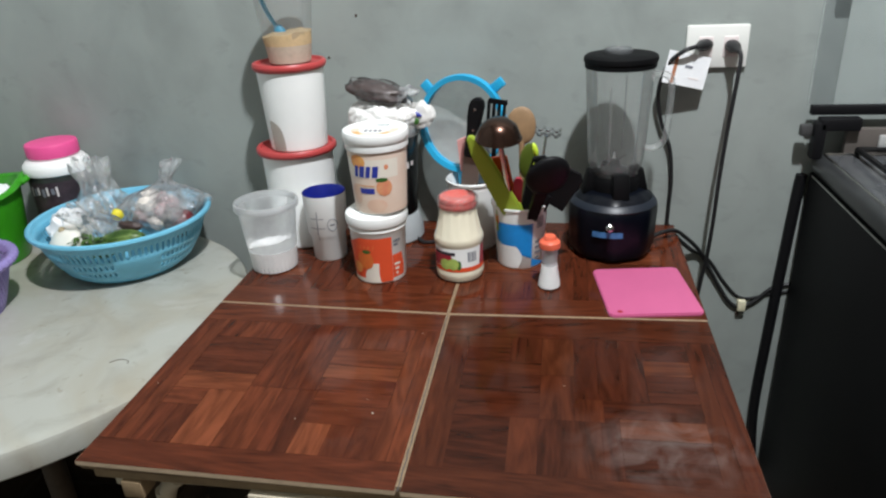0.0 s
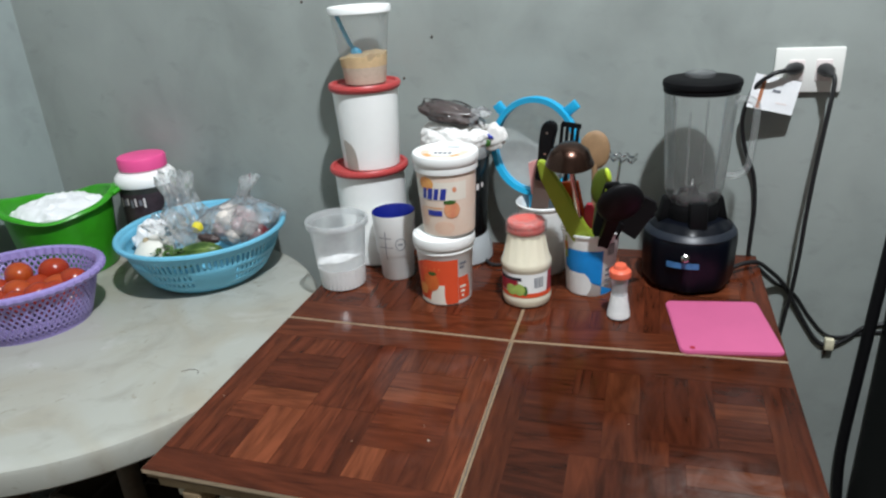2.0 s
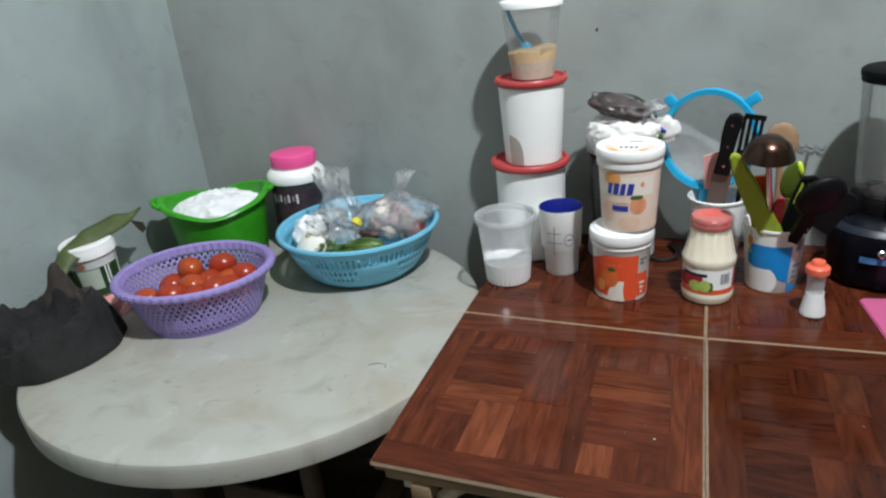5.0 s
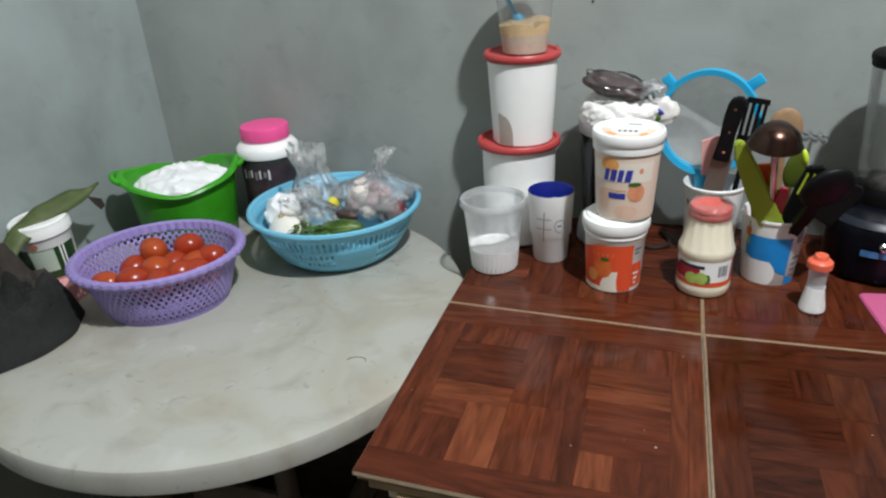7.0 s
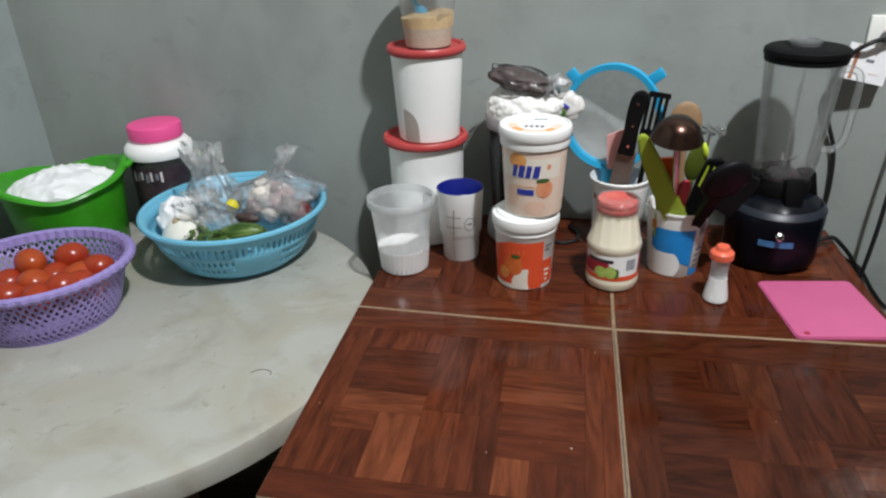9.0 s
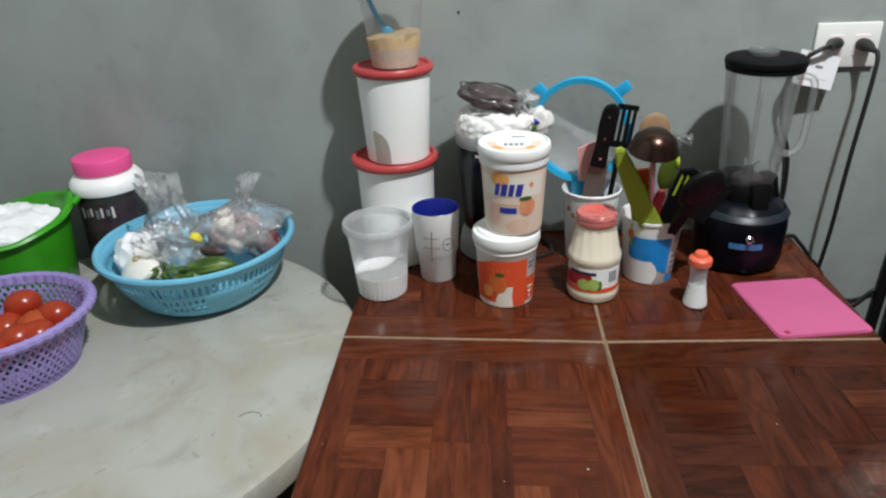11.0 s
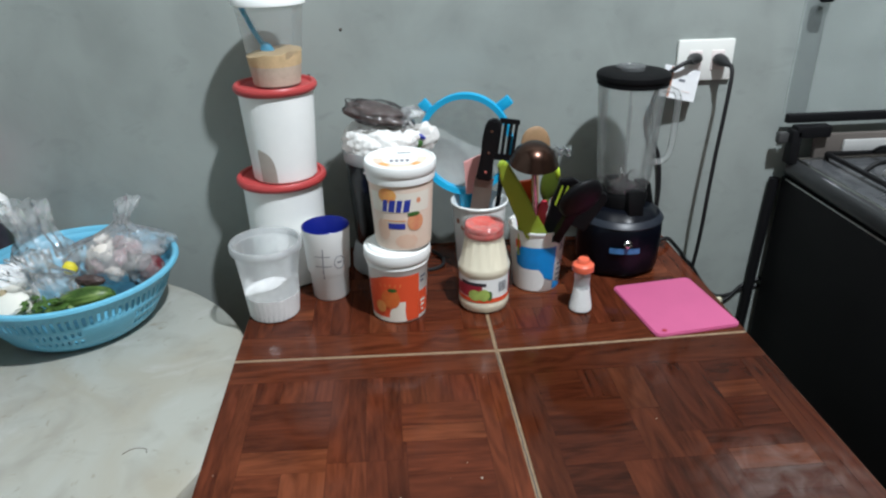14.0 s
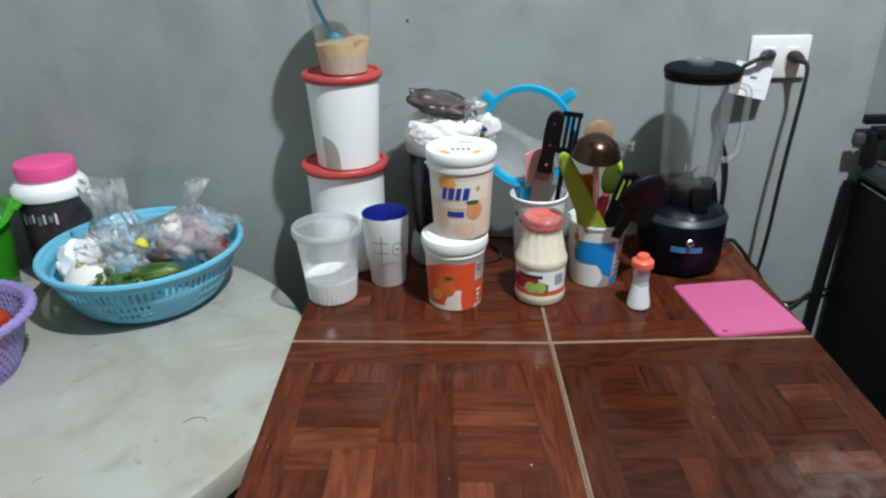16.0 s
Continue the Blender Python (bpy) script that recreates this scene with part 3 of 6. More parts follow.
def bag_bm(r, h, seed, neck=0.25, flare=0.6, tilt=(0, 0), n=40, rows=22, crease=0.2, belly=0.35, squash=0.8):
    """A thin bag: a full belly, drawn together to a neck, with a flared ragged mouth."""
    bm = bmesh.new()
    rings = []
    for k in range(rows + 1):
        t = k / rows
        if t < belly:
            rad = r * math.sin(0.35 + (math.pi / 2 - 0.35) * t / belly)
        elif t < 0.75:
            s = (t - belly) / (0.75 - belly)
            rad = r * (1 - (1 - neck) * (s * s * (3 - 2 * s)))
        else:
            s = (t - 0.75) / 0.25
            rad = r * (neck + (flare - neck) * s)
        ring = []
        for i in range(n):
            a = 2 * math.pi * i / n
            q = Vector((2.2 * math.cos(a), 2.2 * math.sin(a), 3 * t + seed * 7))
            c = crease * (0.35 + t) * (1.2 * noise.noise(q * 0.9) + 0.5 * noise.noise(q * 1.9) - 0.6 * abs(noise.noise(q * 1.5)))
            rr = rad * (1 + c)
            z = h * t + (0.05 * h * noise.noise(q * 2) if t > 0.9 else 0.02 * h * noise.noise(q * 3))
            ring.append(bm.verts.new((rr * math.cos(a) + tilt[0] * t * t, squash * rr * math.sin(a) + tilt[1] * t * t, z)))
        rings.append(ring)
    for p, q in zip(rings, rings[1:]):
        for i in range(n):
            bm.faces.new((p[i], p[(i + 1) % n], q[(i + 1) % n], q[i]))
    return bm


def solid(ob, thick, offset=-1.0):
    m = ob.modifiers.new("thickness", "SOLIDIFY")
    m.thickness, m.offset = thick, offset
    return ob


def line_radius(r0, z0, r1, z1):
    return lambda z: r0 + (r1 - r0) * (z - z0) / (z1 - z0)


def rounded_plate_bm(w, d, h, radius, n=6):
    """A flat plate with rounded corners, lying on z = 0."""
    bm = bmesh.new()
    pts = []
    for cx, cy, a0 in ((w / 2 - radius, d / 2 - radius, 0), (-w / 2 + radius, d / 2 - radius, 90), (-w / 2 + radius, -d / 2 + radius, 180), (w / 2 - radius, -d / 2 + radius, 270)):
        for k in range(n + 1):
            a = radians(a0 + 90 * k / n)
            pts.append((cx + radius * math.cos(a), cy + radius * math.sin(a)))
    f = bm.faces.new([bm.verts.new((x, y, 0)) for x, y in pts])
    ext = bmesh.ops.extrude_face_region(bm, geom=[f])
    for v in ext["geom"]:
        if isinstance(v, bmesh.types.BMVert):
            v.co.z = h
    bmesh.ops.recalc_face_normals(bm, faces=bm.faces[:])
    top = [e for e in bm.edges if all(abs(v.co.z - h) < 1e-6 for v in e.verts)]
    bmesh.ops.bevel(bm, geom=top, offset=min(h * 0.4, 0.002), segments=2, affect="EDGES")
    return bm


# ---- setting ----
X0, X1, Y0, Y1, TOP = -1.368, 2.1, -2.6, 0.444, 3.4
north = finish("wall_north", box_bm(X0 - 0.15, X1 + 0.15, Y1, Y1 + 0.15, 0, TOP), M_wall)
tagged(north, "bare grey cement-plastered kitchen wall with trowel marks", "wall", kind="structure")
for nx, nz in ((-0.323, 1.147), (-0.252, 1.234), (-0.552, 1.318)):
    part("nail", blob_bm(0.003, 0.003, 0.003, nx, 0.2, 2, 2), M_nail, north, "small rusty nail head", place=pose(nx, Y1, nz))
west = finish("wall_west", box_bm(X0 - 0.15, X0, Y0, Y1, 0, TOP), M_wall_pale)
tagged(west, "pale grey cement-plastered side wall", "wall", kind="structure")
# east, south and ceiling stay out of view; their dark tone deepens the shadows
east = finish("wall_east", box_bm(X1, X1 + 0.15, Y0, Y1, 0, TOP), M_wall_unseen)
tagged(east, "unseen wall beyond the stove, dark to hold back bounce light", "wall", kind="structure")
south = finish("wall_south", box_bm(X0 - 0.15, X1 + 0.15, Y0 - 0.15, Y0, 0, TOP), M_wall_unseen)
tagged(south, "unseen wall closing the room, dark to hold back bounce light", "wall", kind="structure")
floor = finish("floor", box_bm(X0 - 0.15, X1 + 0.15, Y0 - 0.15, Y1 + 0.15, -0.1, 0), M_floor)
tagged(floor, "dark rough concrete floor under the tables", "floor", kind="structure")
ceil = finish("ceiling", box_bm(X0 - 0.15, X1 + 0.15, Y0 - 0.15, Y1 + 0.15, TOP, TOP + 0.1), M_wall_unseen)
tagged(ceil, "unseen ceiling, dark to hold back bounce light", "ceiling", kind="structure")

# ---- tiled table ----
TZ = 0.76
table = thing("tiled_table", (0, 0, 0), "square table topped with glossy brown parquet-print tiles on cream steel legs", "table")
part("board", box_bm(-0.425, 0.425, -0.425, 0.442, 0.728, 0.745, 0.002), M_board, table, "raw chipboard under the tiles")
part("grout", box_bm(-0.438, 0.438, -0.429, 0.442, 0.745, 0.7588), M_grout, table, "cream grout between the tiles")

# blocks of planks: from u, v to u, v in centimetres, grain, number, tone
LEFT_TILE = (
    "5 32.5 17 38 v 3 1;5 22 17 32.5 h 3 2;5 17.5 17 22 h 1 0;5 13.5 11 17.5 h 1 1;5 5 11 13.5 v 2 2;11 5 17 17.5 v 1 0;17 5 22.5 19 v 1 1;"
    "17 19 27.5 38 v 4 2;22.5 5 28 19 v 2 2;27.5 31 39.5 38 v 3 1;27.5 26 39.5 31 h 1 1;27.5 22.5 39.5 26 h 1 0;28 16 39.5 22.5 h 2 2;27.5 19 28 22.5 h 1 2;"
    "28 11.5 39.5 16 h 1 2;28 5 32.5 11.5 v 1 0;32.5 5 39.5 11.5 v 2 2")
RIGHT_TILE = (
    "4.5 30 11.5 37 h 2 1;11.5 30 16.5 37 v 2 1;4.5 26.5 16.5 30 h 1 1;16.5 26.5 21.5 37 v 1 0;21.5 21 32 37 v 3 2;32 31.5 39 37 h 1 2;32 27.5 39 31.5 h 1 0;"
    "32 21 39 27.5 h 2 2;4.5 22 16.5 26.5 h 1 2;4.5 16 16.5 22 h 2 2;16.5 16 21.5 26.5 v 1 1;4.5 12 12.5 16 h 1 1;4.5 5 12.5 12 h 2 2;12.5 5 16.5 16 v 1 1;"
    "16.5 5 25 16 v 2 1;21.5 16 25.5 21 v 1 1;25.5 17 39 21 h 1 1;25 5 27.5 16 v 1 2;25.5 16 27.5 17 h 1 2;27.5 13 39 17 h 1 0;27.5 5 39 13 h 2 2")


def tile_bm(layout, corners, turned):
    """A glazed tile between four corners with a printed parquet: a frame of strips round blocks of planks."""
    size, thick = 0.44, 0.007
    inner = [b.split() for b in layout.split(";")]
    us = [float(b[0]) for b in inner] + [float(b[2]) for b in inner]
    vs = [float(b[1]) for b in inner] + [float(b[3]) for b in inner]
    u0, u1, v0, v1, s = min(us), max(us), min(vs), max(vs), size * 100
    frame_strips = [(0, 0, s, v0, "h", 1, 1), (0, v1, s, s, "h", 1, 1), (0, v0, u0, v1, "v", 2, 1), (u1, v0, s, v1, "v", 2, 1)]
    planks = []
    for b in frame_strips + [(float(b[0]), float(b[1]), float(b[2]), float(b[3]), b[4], int(b[5]), int(b[6])) for b in inner]:
        x0, y0, x1, y1, grain, count, tone = b
        for k in range(count):
            if grain == "v":
                planks.append((x0 + (x1 - x0) * k / count, y0, x0 + (x1 - x0) * (k + 1) / count, y1, grain, tone))
            else:
                planks.append((x0, y0 + (y1 - y0) * k / count, x1, y0 + (y1 - y0) * (k + 1) / count, grain, tone))
    bm = bmesh.new()
    uvl = bm.loops.layers.uv.new("grain")
    rnd = random.Random(len(layout))
    for x0, y0, x1, y1, grain, tone in planks:
        g = 0.025
        f = bm.faces.new([bm.verts.new((x / 100, y / 100, thick)) for x, y in ((x0 + g, y0 + g), (x1 - g, y0 + g), (x1 - g, y1 - g), (x0 + g, y1 - g))])
        off = rnd.random() * 5
        for l in f.loops:
            u, v = l.vert.co.x, l.vert.co.y
            l[uvl].uv = (v + off, u + off) if grain == "v" else (u + off, v + off)
        f.material_index = tone if tone != 1 or rnd.random() < 0.75 else 2
    # unglazed sides with a small rounded arris
    ring = [(0, 0), (size, 0), (size, size), (0, size)]
    top = [bm.verts.new((x, y, thick)) for x, y in ring]
    low = [bm.verts.new((x, y, 0)) for x, y in ring]
    for i in range(4):
        bm.faces.new((low[i], low[(i + 1) % 4], top[(i + 1) % 4], top[i])).material_index = 3
    bm.faces.new(low[::-1]).material_index = 3
    bm.faces.new([bm.verts.new((x, y, thick - 0.0003)) for x, y in ring]).material_index = 4
    fl, fr, br, bl_ = (Vector(c) for c in corners)
    for v in bm.verts:
        u, w = v.co.x / size, v.co.y / size
        if turned:
            u, w = 1 - u, 1 - w
        p = fl.lerp(fr, u).lerp(bl_.lerp(br, u), w)
        v.co.x, v.co.y = p.x, p.y
    return bm


def lay_tile(layout, corners, turned, label, prints=M_plank):
    ob = part("tile", tile_bm(layout, corners, turned), prints + [M_tile_edge, M_plank_gap], table, label, smooth=False)
    ob.location.z = 0.753


lay_tile(LEFT_TILE, ((-0.442, -0.432), (-0.001, -0.438), (-0.0055, -0.004), (-0.446, 0.010)), False, "brown glazed tile printed as parquet")
lay_tile(RIGHT_TILE, ((0.0065, -0.439), (0.443, -0.444), (0.4435, 0.008), (0.0015, -0.004)), False, "darker brown glazed tile printed as parquet", M_plank_brown)
lay_tile(RIGHT_TILE, ((-0.446, 0.0155), (-0.0055, 0.0025), (-0.004, 0.442), (-0.4455, 0.442)), True, "brown glazed tile under the jars")
lay_tile(LEFT_TILE, ((0.0005, 0.0025), (0.4445, 0.0135), (0.445, 0.442), (0.002, 0.442)), True, "brown glazed tile under the blender")
crack = bmesh.new()
CR = [(0.0026 + 0.0006 * math.sin(9 * k) - 0.0058 * k / 24, -0.437 + 0.431 * k / 24) for k in range(25)]
for (xa, ya), (xb, yb) in zip(CR, CR[1:]):
    crack.faces.new([crack.verts.new(p) for p in ((xa - 0.0009, ya, 0.7591), (xa + 0.0009, ya, 0.7591), (xb + 0.0009, yb, 0.7591), (xb - 0.0009, yb, 0.7591))])
part("grout_crack", crack, M_seam, table, "dark crack along the grout joint", smooth=False)
for yy in (-0.395, 0.40):
    part("leg_frame", tube_bm([(-0.35, yy, 0.0), (-0.35, yy, 0.62), (-0.345, yy, 0.68), (-0.325, yy, 0.708), (-0.28, yy, 0.716), (0.28, yy, 0.716), (0.325, yy, 0.708), (0.345, yy, 0.68), (0.35, yy, 0.62), (0.35, yy, 0)], 0.0125, 12, smooth_steps=5), M_cream_metal, table, "bent cream steel tube")
for xx in (-0.40, 0.37):
    part("rail", box_bm(xx, xx + 0.03, -0.42, 0.42, 0.712, 0.728, 0.002), M_cream_metal, table, "cream painted rail")
part("bracket", box_bm(-0.385, -0.355, -0.43, -0.40, 0.70, 0.728, 0.002), M_board, table)
part("rail", box_bm(-0.20, 0.30, -0.435, -0.415, 0.71, 0.728, 0.002), M_cream_metal, table)

# ---- round plastic table ----
RZ = 0.725
rtab = thing("round_table", (-0.900, -0.024, 0), "round white plastic garden table, scuffed and stained", "table")
part("tabletop", lathe_bm([(0, RZ - 0.018), (0.43, RZ - 0.018), (0.460, RZ - 0.052), (0.468, RZ - 0.053), (0.474, RZ - 0.047), (0.477, RZ - 0.012), (0.473, RZ - 0.004), (0.465, RZ - 0.0005), (0.45, RZ), (0, RZ)], 128), M_plastic_table, rtab)
for k in range(4):
    a = radians(45 + 90 * k)
    leg = lathe_bm([(0.030, 0), (0.032, 0.02), (0.034, RZ - 0.02)], 20, 1.0, 0.6)
    part("leg", leg, M_crate, rtab, "dark brown leg", place=pose(0.24 * math.cos(a), 0.24 * math.sin(a), 0, 0, 0, 45 + 90 * k))
hair = thing("stray_hair", (-0.561, -0.152, RZ + 0.0006), "short dark bristle lying on the white table", "hair")
part("strand", tube_bm([(-0.02, -0.006, 0), (-0.012, 0.003, 0), (0.0, 0.006, 0), (0.012, 0.002, 0), (0.014, -0.006, 0)], 0.0005, 5, smooth_steps=4), M_nail, hair)

# ---- crate below ----
crate = thing("wooden_crate", (-0.80, -0.05, 0), "dusty brown wooden crate on the floor under the round table", "crate")
for k in range(4):
    part("slat", box_bm(-0.17, 0.17, -0.13, -0.118, 0.03 + 0.09 * k, 0.11 + 0.09 * k, 0.002), M_crate, crate)
    part("slat", box_bm(-0.17, 0.17, 0.118, 0.13, 0.03 + 0.09 * k, 0.11 + 0.09 * k, 0.002), M_crate, crate)
    for xx in (-0.182, 0.17):
        part("slat", box_bm(xx, xx + 0.012, -0.13, 0.13, 0.03 + 0.09 * k, 0.11 + 0.09 * k, 0.002), M_crate, crate)
part("bottom", box_bm(-0.17, 0.17, -0.118, 0.118, 0.0, 0.03), M_crate, crate)
# ---- stack of canisters and cup ----
def canister(at, r0, r1, h, lid_r, label):
    o = thing("canister", at, label, "canister", "stacked storage canisters")
    part("body", lathe_bm([(0, 0), (r0 - 0.004, 0), (r0, 0.004), (r1, h - 0.012), (r1, h - 0.01), (r1 - 0.003, h - 0.01)], 64), M_white, o)
    part("lid", lathe_bm([(r1 + 0.001, h - 0.016), (lid_r - 0.003, h - 0.014), (lid_r, h - 0.010), (lid_r, h - 0.004), (lid_r - 0.003, h), (lid_r - 0.009, h), (lid_r - 0.012, h - 0.005), (0, h - 0.005)], 64), M_red, o, "red snap-on lid with a raised rim")
    return o


canister((-0.383, 0.336, TZ), 0.073, 0.077, 0.222, 0.087, "white plastic canister with a red lid, under a second one")
upper = canister((-0.374, 0.334, TZ + 0.2175), 0.061, 0.070, 0.182, 0.077, "white plastic canister with red lid stacked on another")
# arched shadow of the pot stack, painted as a thin patch
part("arch_shadow", strip_patch(line_radius(0.061, 0.004, 0.070, 0.170), 0.004, 0.068, const(-126), lambda z: -126 + 30 * math.sqrt(max(0.0, 1 - (z / 0.0685) ** 4)), 0.0006), M_arch_shadow, upper, "beige-grey arch painted as a shadow on the canister")
cup = thing("plastic_cup", (-0.368, 0.33, TZ + 0.395), "clear plastic cup half full of ground oats with white lid", "cup")
part("body", lathe_bm([(0, 0.002), (0.040, 0.0), (0.0425, 0.003), (0.0600, 0.143), (0.0615, 0.147)], 56), M_clear, cup)
part("oat_layer", lathe_bm([(0, 0.004), (0.0428, 0.004), (0.0472, 0.038), (0, 0.038)], 48), M_oats_low, cup, "pale ground oats")
ob = lathe_bm([(0.0472, 0.038), (0.0500, 0.060), (0.03, 0.066), (0, 0.063)], 48)
for v in ob.verts:
    if v.co.z > 0.055:
        v.co.z += 0.10 * v.co.x + 0.004 * noise.noise(v.co * 60)
part("oat_layer", ob, M_oats, cup, "loose golden oats on top")
part("lid", lathe_bm([(0.0615, 0.142), (0.0645, 0.143), (0.0650, 0.153), (0.0630, 0.156), (0.058, 0.1565), (0.055, 0.154), (0, 0.154)], 56), M_white, cup, "white snap lid")
scoop = thing("plastic_spoon", (-0.368, 0.33, TZ + 0.395), "blue plastic spoon standing in the oats", "spoon")
part("handle", tube_bm([(-0.047, -0.008, 0.138), (-0.03, -0.012, 0.10), (-0.012, -0.014, 0.068)], 0.0045, 8, smooth_steps=4), M_sky, scoop)
part("bowl", blob_bm(0.012, 0.009, 0.018, 2, 0.05), M_sky, scoop, place=pose(-0.008, -0.014, 0.062, 0, -25, 0))

# ---- plastic tub with white powder ----
tub = thing("plastic_tub", (-0.400, 0.1745, TZ), "frosted plastic tub a third full of white powder", "tub")
part("body", lathe_bm([(0, 0.001), (0.042, 0.0), (0.0455, 0.003), (0.0585, 0.135), (0.060, 0.137), (0.060, 0.142)], 60), M_frost, tub)
part("rim", lathe_bm([(0.0595, 0.134), (0.0635, 0.134), (0.0650, 0.137), (0.0650, 0.146), (0.0635, 0.149), (0.0600, 0.149), (0.0590, 0.146), (0.0595, 0.134)], 60), M_frost, tub, "thick rolled rim")
part("powder", lathe_bm([(0, 0.003), (0.0458, 0.003), (0.0468, 0.012), (0.0502, 0.047), (0.03, 0.052), (0, 0.049)], 128, wave=0.0005, waves=32, wave_from=0.0, wave_to=0.03), M_powder, tub, "white powder filling the lower third")

# ---- white tumbler ----
tum = thing("tumbler", (-0.297, 0.236, TZ), "white plastic tumbler, dark blue inside, with line drawing", "tumbler")
part("body", lathe_bm([(0, 0.002), (0.0325, 0.0), (0.0345, 0.003), (0.0375, 0.055), (0.041, 0.06), (0.0455, 0.147)], 56), M_white, tum)
part("lining", lathe_bm([(0.0455, 0.147), (0.0445, 0.148), (0.0430, 0.146), (0.0385, 0.07), (0.031, 0.006), (0, 0.006)], 56), M_navy, tum, "dark blue glossy lining")
tr2 = lambda z: (0.041 + 0.0045 * (z - 0.06) / 0.087) if z > 0.06 else 0.0345 + 0.003 * z / 0.055
part("drawing", slant_patch(tr2, -101, 0.050, 0.115, 2.2, 4), M_mark, tum, "thin grey ink line")
part("drawing", strip_patch(tr2, 0.099, 0.1003, const(-120), const(-80)), M_mark, tum)
part("drawing", strip_patch(tr2, 0.078, 0.0793, const(-122), const(-78)), M_mark, tum)
seq = [((tr2(0.085 + 0.013 * math.sin(a)) + 0.0007), radians(-56 + 14 * math.cos(a)), 0.085 + 0.013 * math.sin(a)) for a in [2 * math.pi * k / 28 for k in range(28)]]
part("drawing", tube_bm([(r * math.cos(a), r * math.sin(a), z) for r, a, z in seq], 0.0006, 5, True), M_mark, tum, "small oval emblem")
part("drawing", strip_patch(tr2, 0.0835, 0.0865, const(-63), const(-50)), M_mark, tum)

# ---- yoghurt pots ----
def yoghurt_pot(at, label, turn=0.0):
    o = thing("yoghurt_pot", at, label, "yoghurt pot", "stacked yoghurt pots", turn)
    part("body", lathe_bm([(0, 0.003), (0.045, 0.003), (0.046, 0.0), (0.0485, 0.001), (0.0495, 0.005), (0.0560, 0.118), (0.0575, 0.120), (0.0575, 0.128)], 64), M_white, o)
    return o


def pot_r(z):
    return 0.0495 + (0.0560 - 0.0495) * (z - 0.005) / 0.113


low = yoghurt_pot((-0.1635, 0.155, TZ), "white plastic pot with red printed label and orange fruit")
part("rim", lathe_bm([(0.0575, 0.119), (0.0600, 0.120), (0.0612, 0.124), (0.0612, 0.134), (0.0598, 0.139), (0.0570, 0.141), (0.0545, 0.1410), (0.0530, 0.1440), (0.051, 0.1455), (0, 0.1455)], 64), M_white, low, "white rolled lid rim")
part("ridge", lathe_bm([(0.0555, 0.108), (0.0575, 0.110), (0.0575, 0.114), (0.056, 0.116)], 64), M_white, low)
part("red_label", strip_patch(pot_r, 0.004, 0.099, lambda z: -165 if z <= 0.080 else -165 + 2600 * (z - 0.080), const(-48), 0.0005, 20, 30), M_red_print, low, "red block of print")
part("white_swoosh", strip_patch(pot_r, 0.0035, 0.046, lambda z: -112 + 500 * max(0, z - 0.02), lambda z: -75 - 4 * math.sin(z * 60) - 9000 * max(0, z - 0.034) ** 2, 0.0009), M_cream_print, low, "white milk splash print")
part("white_swoosh", strip_patch(pot_r, 0.0035, 0.012, const(-165), const(-105), 0.0009), M_cream_print, low)
part("fruit", disc_patch(pot_r, -108, 0.052, 19, 0.021, 0.0012), M_orange, low, "printed orange fruit")
part("fruit", disc_patch(pot_r, -130, 0.034, 12, 0.013, 0.0014), M_apricot, low, "printed cut fruit")
part("fruit_leaf", disc_patch(pot_r, -103, 0.071, 9, 0.004, 0.0016), M_leaf_print, low, "printed green leaf")
for k in range(5):
    part("ray", slant_patch(pot_r, -125 + 9 * k, 0.077, 0.083, 1.2, -3 + 1.5 * k, 0.0010), M_apricot, low)
for z, wd in ((0.086, 17), (0.078, 11)):
    part("print_bar", strip_patch(pot_r, z, z + 0.005, const(-44), const(-44 + wd), 0.0008), M_mark, low, "dark bar of small print")
part("print_block", strip_patch(pot_r, 0.010, 0.060, lambda z: -47.5, lambda z: -14 - 260 * max(0, z - 0.03), 0.0006), M_red_print, low, "red foot of the label")
for k in range(3):
    part("print_bar", strip_patch(pot_r, 0.036 - 0.010 * k, 0.041 - 0.010 * k, const(-44 + 2 * k), const(-28 - 3 * k), 0.0010, 2, 6), M_cream_print, low, "pale bar of small print")

top = yoghurt_pot((-0.1505, 0.153, TZ + 0.1455), "white lidded pot with peach-coloured label on another pot")
top.scale = (1, 1, 1.04)
part("label_sleeve", strip_patch(pot_r, 0.004, 0.118, const(-270), const(90), 0.0004, 4, 64), M_peach_label, top, "peach and cream printed sleeve")
part("cream_band", strip_patch(pot_r, 0.072, 0.106, const(-155), const(-35), 0.0007, 6, 24), M_cream_print, top)
part("fruit", disc_patch(pot_r, -117, 0.102, 17, 0.013, 0.0010), M_apricot, top, "printed apricot")
part("fruit", disc_patch(pot_r, -66, 0.054, 16, 0.016, 0.0012), M_peach, top, "printed peach")
part("fruit_leaf", disc_patch(pot_r, -70, 0.069, 12, 0.004, 0.0015), M_leaf_print, top, "printed green leaf")
part("fruit", disc_patch(pot_r, -84, 0.020, 22, 0.013, 0.0008), M_peach_pale, top, "pale printed peach")
part("fruit", disc_patch(pot_r, -130, 0.040, 14, 0.020, 0.0008), M_peach_pale, top, "pale printed peach")
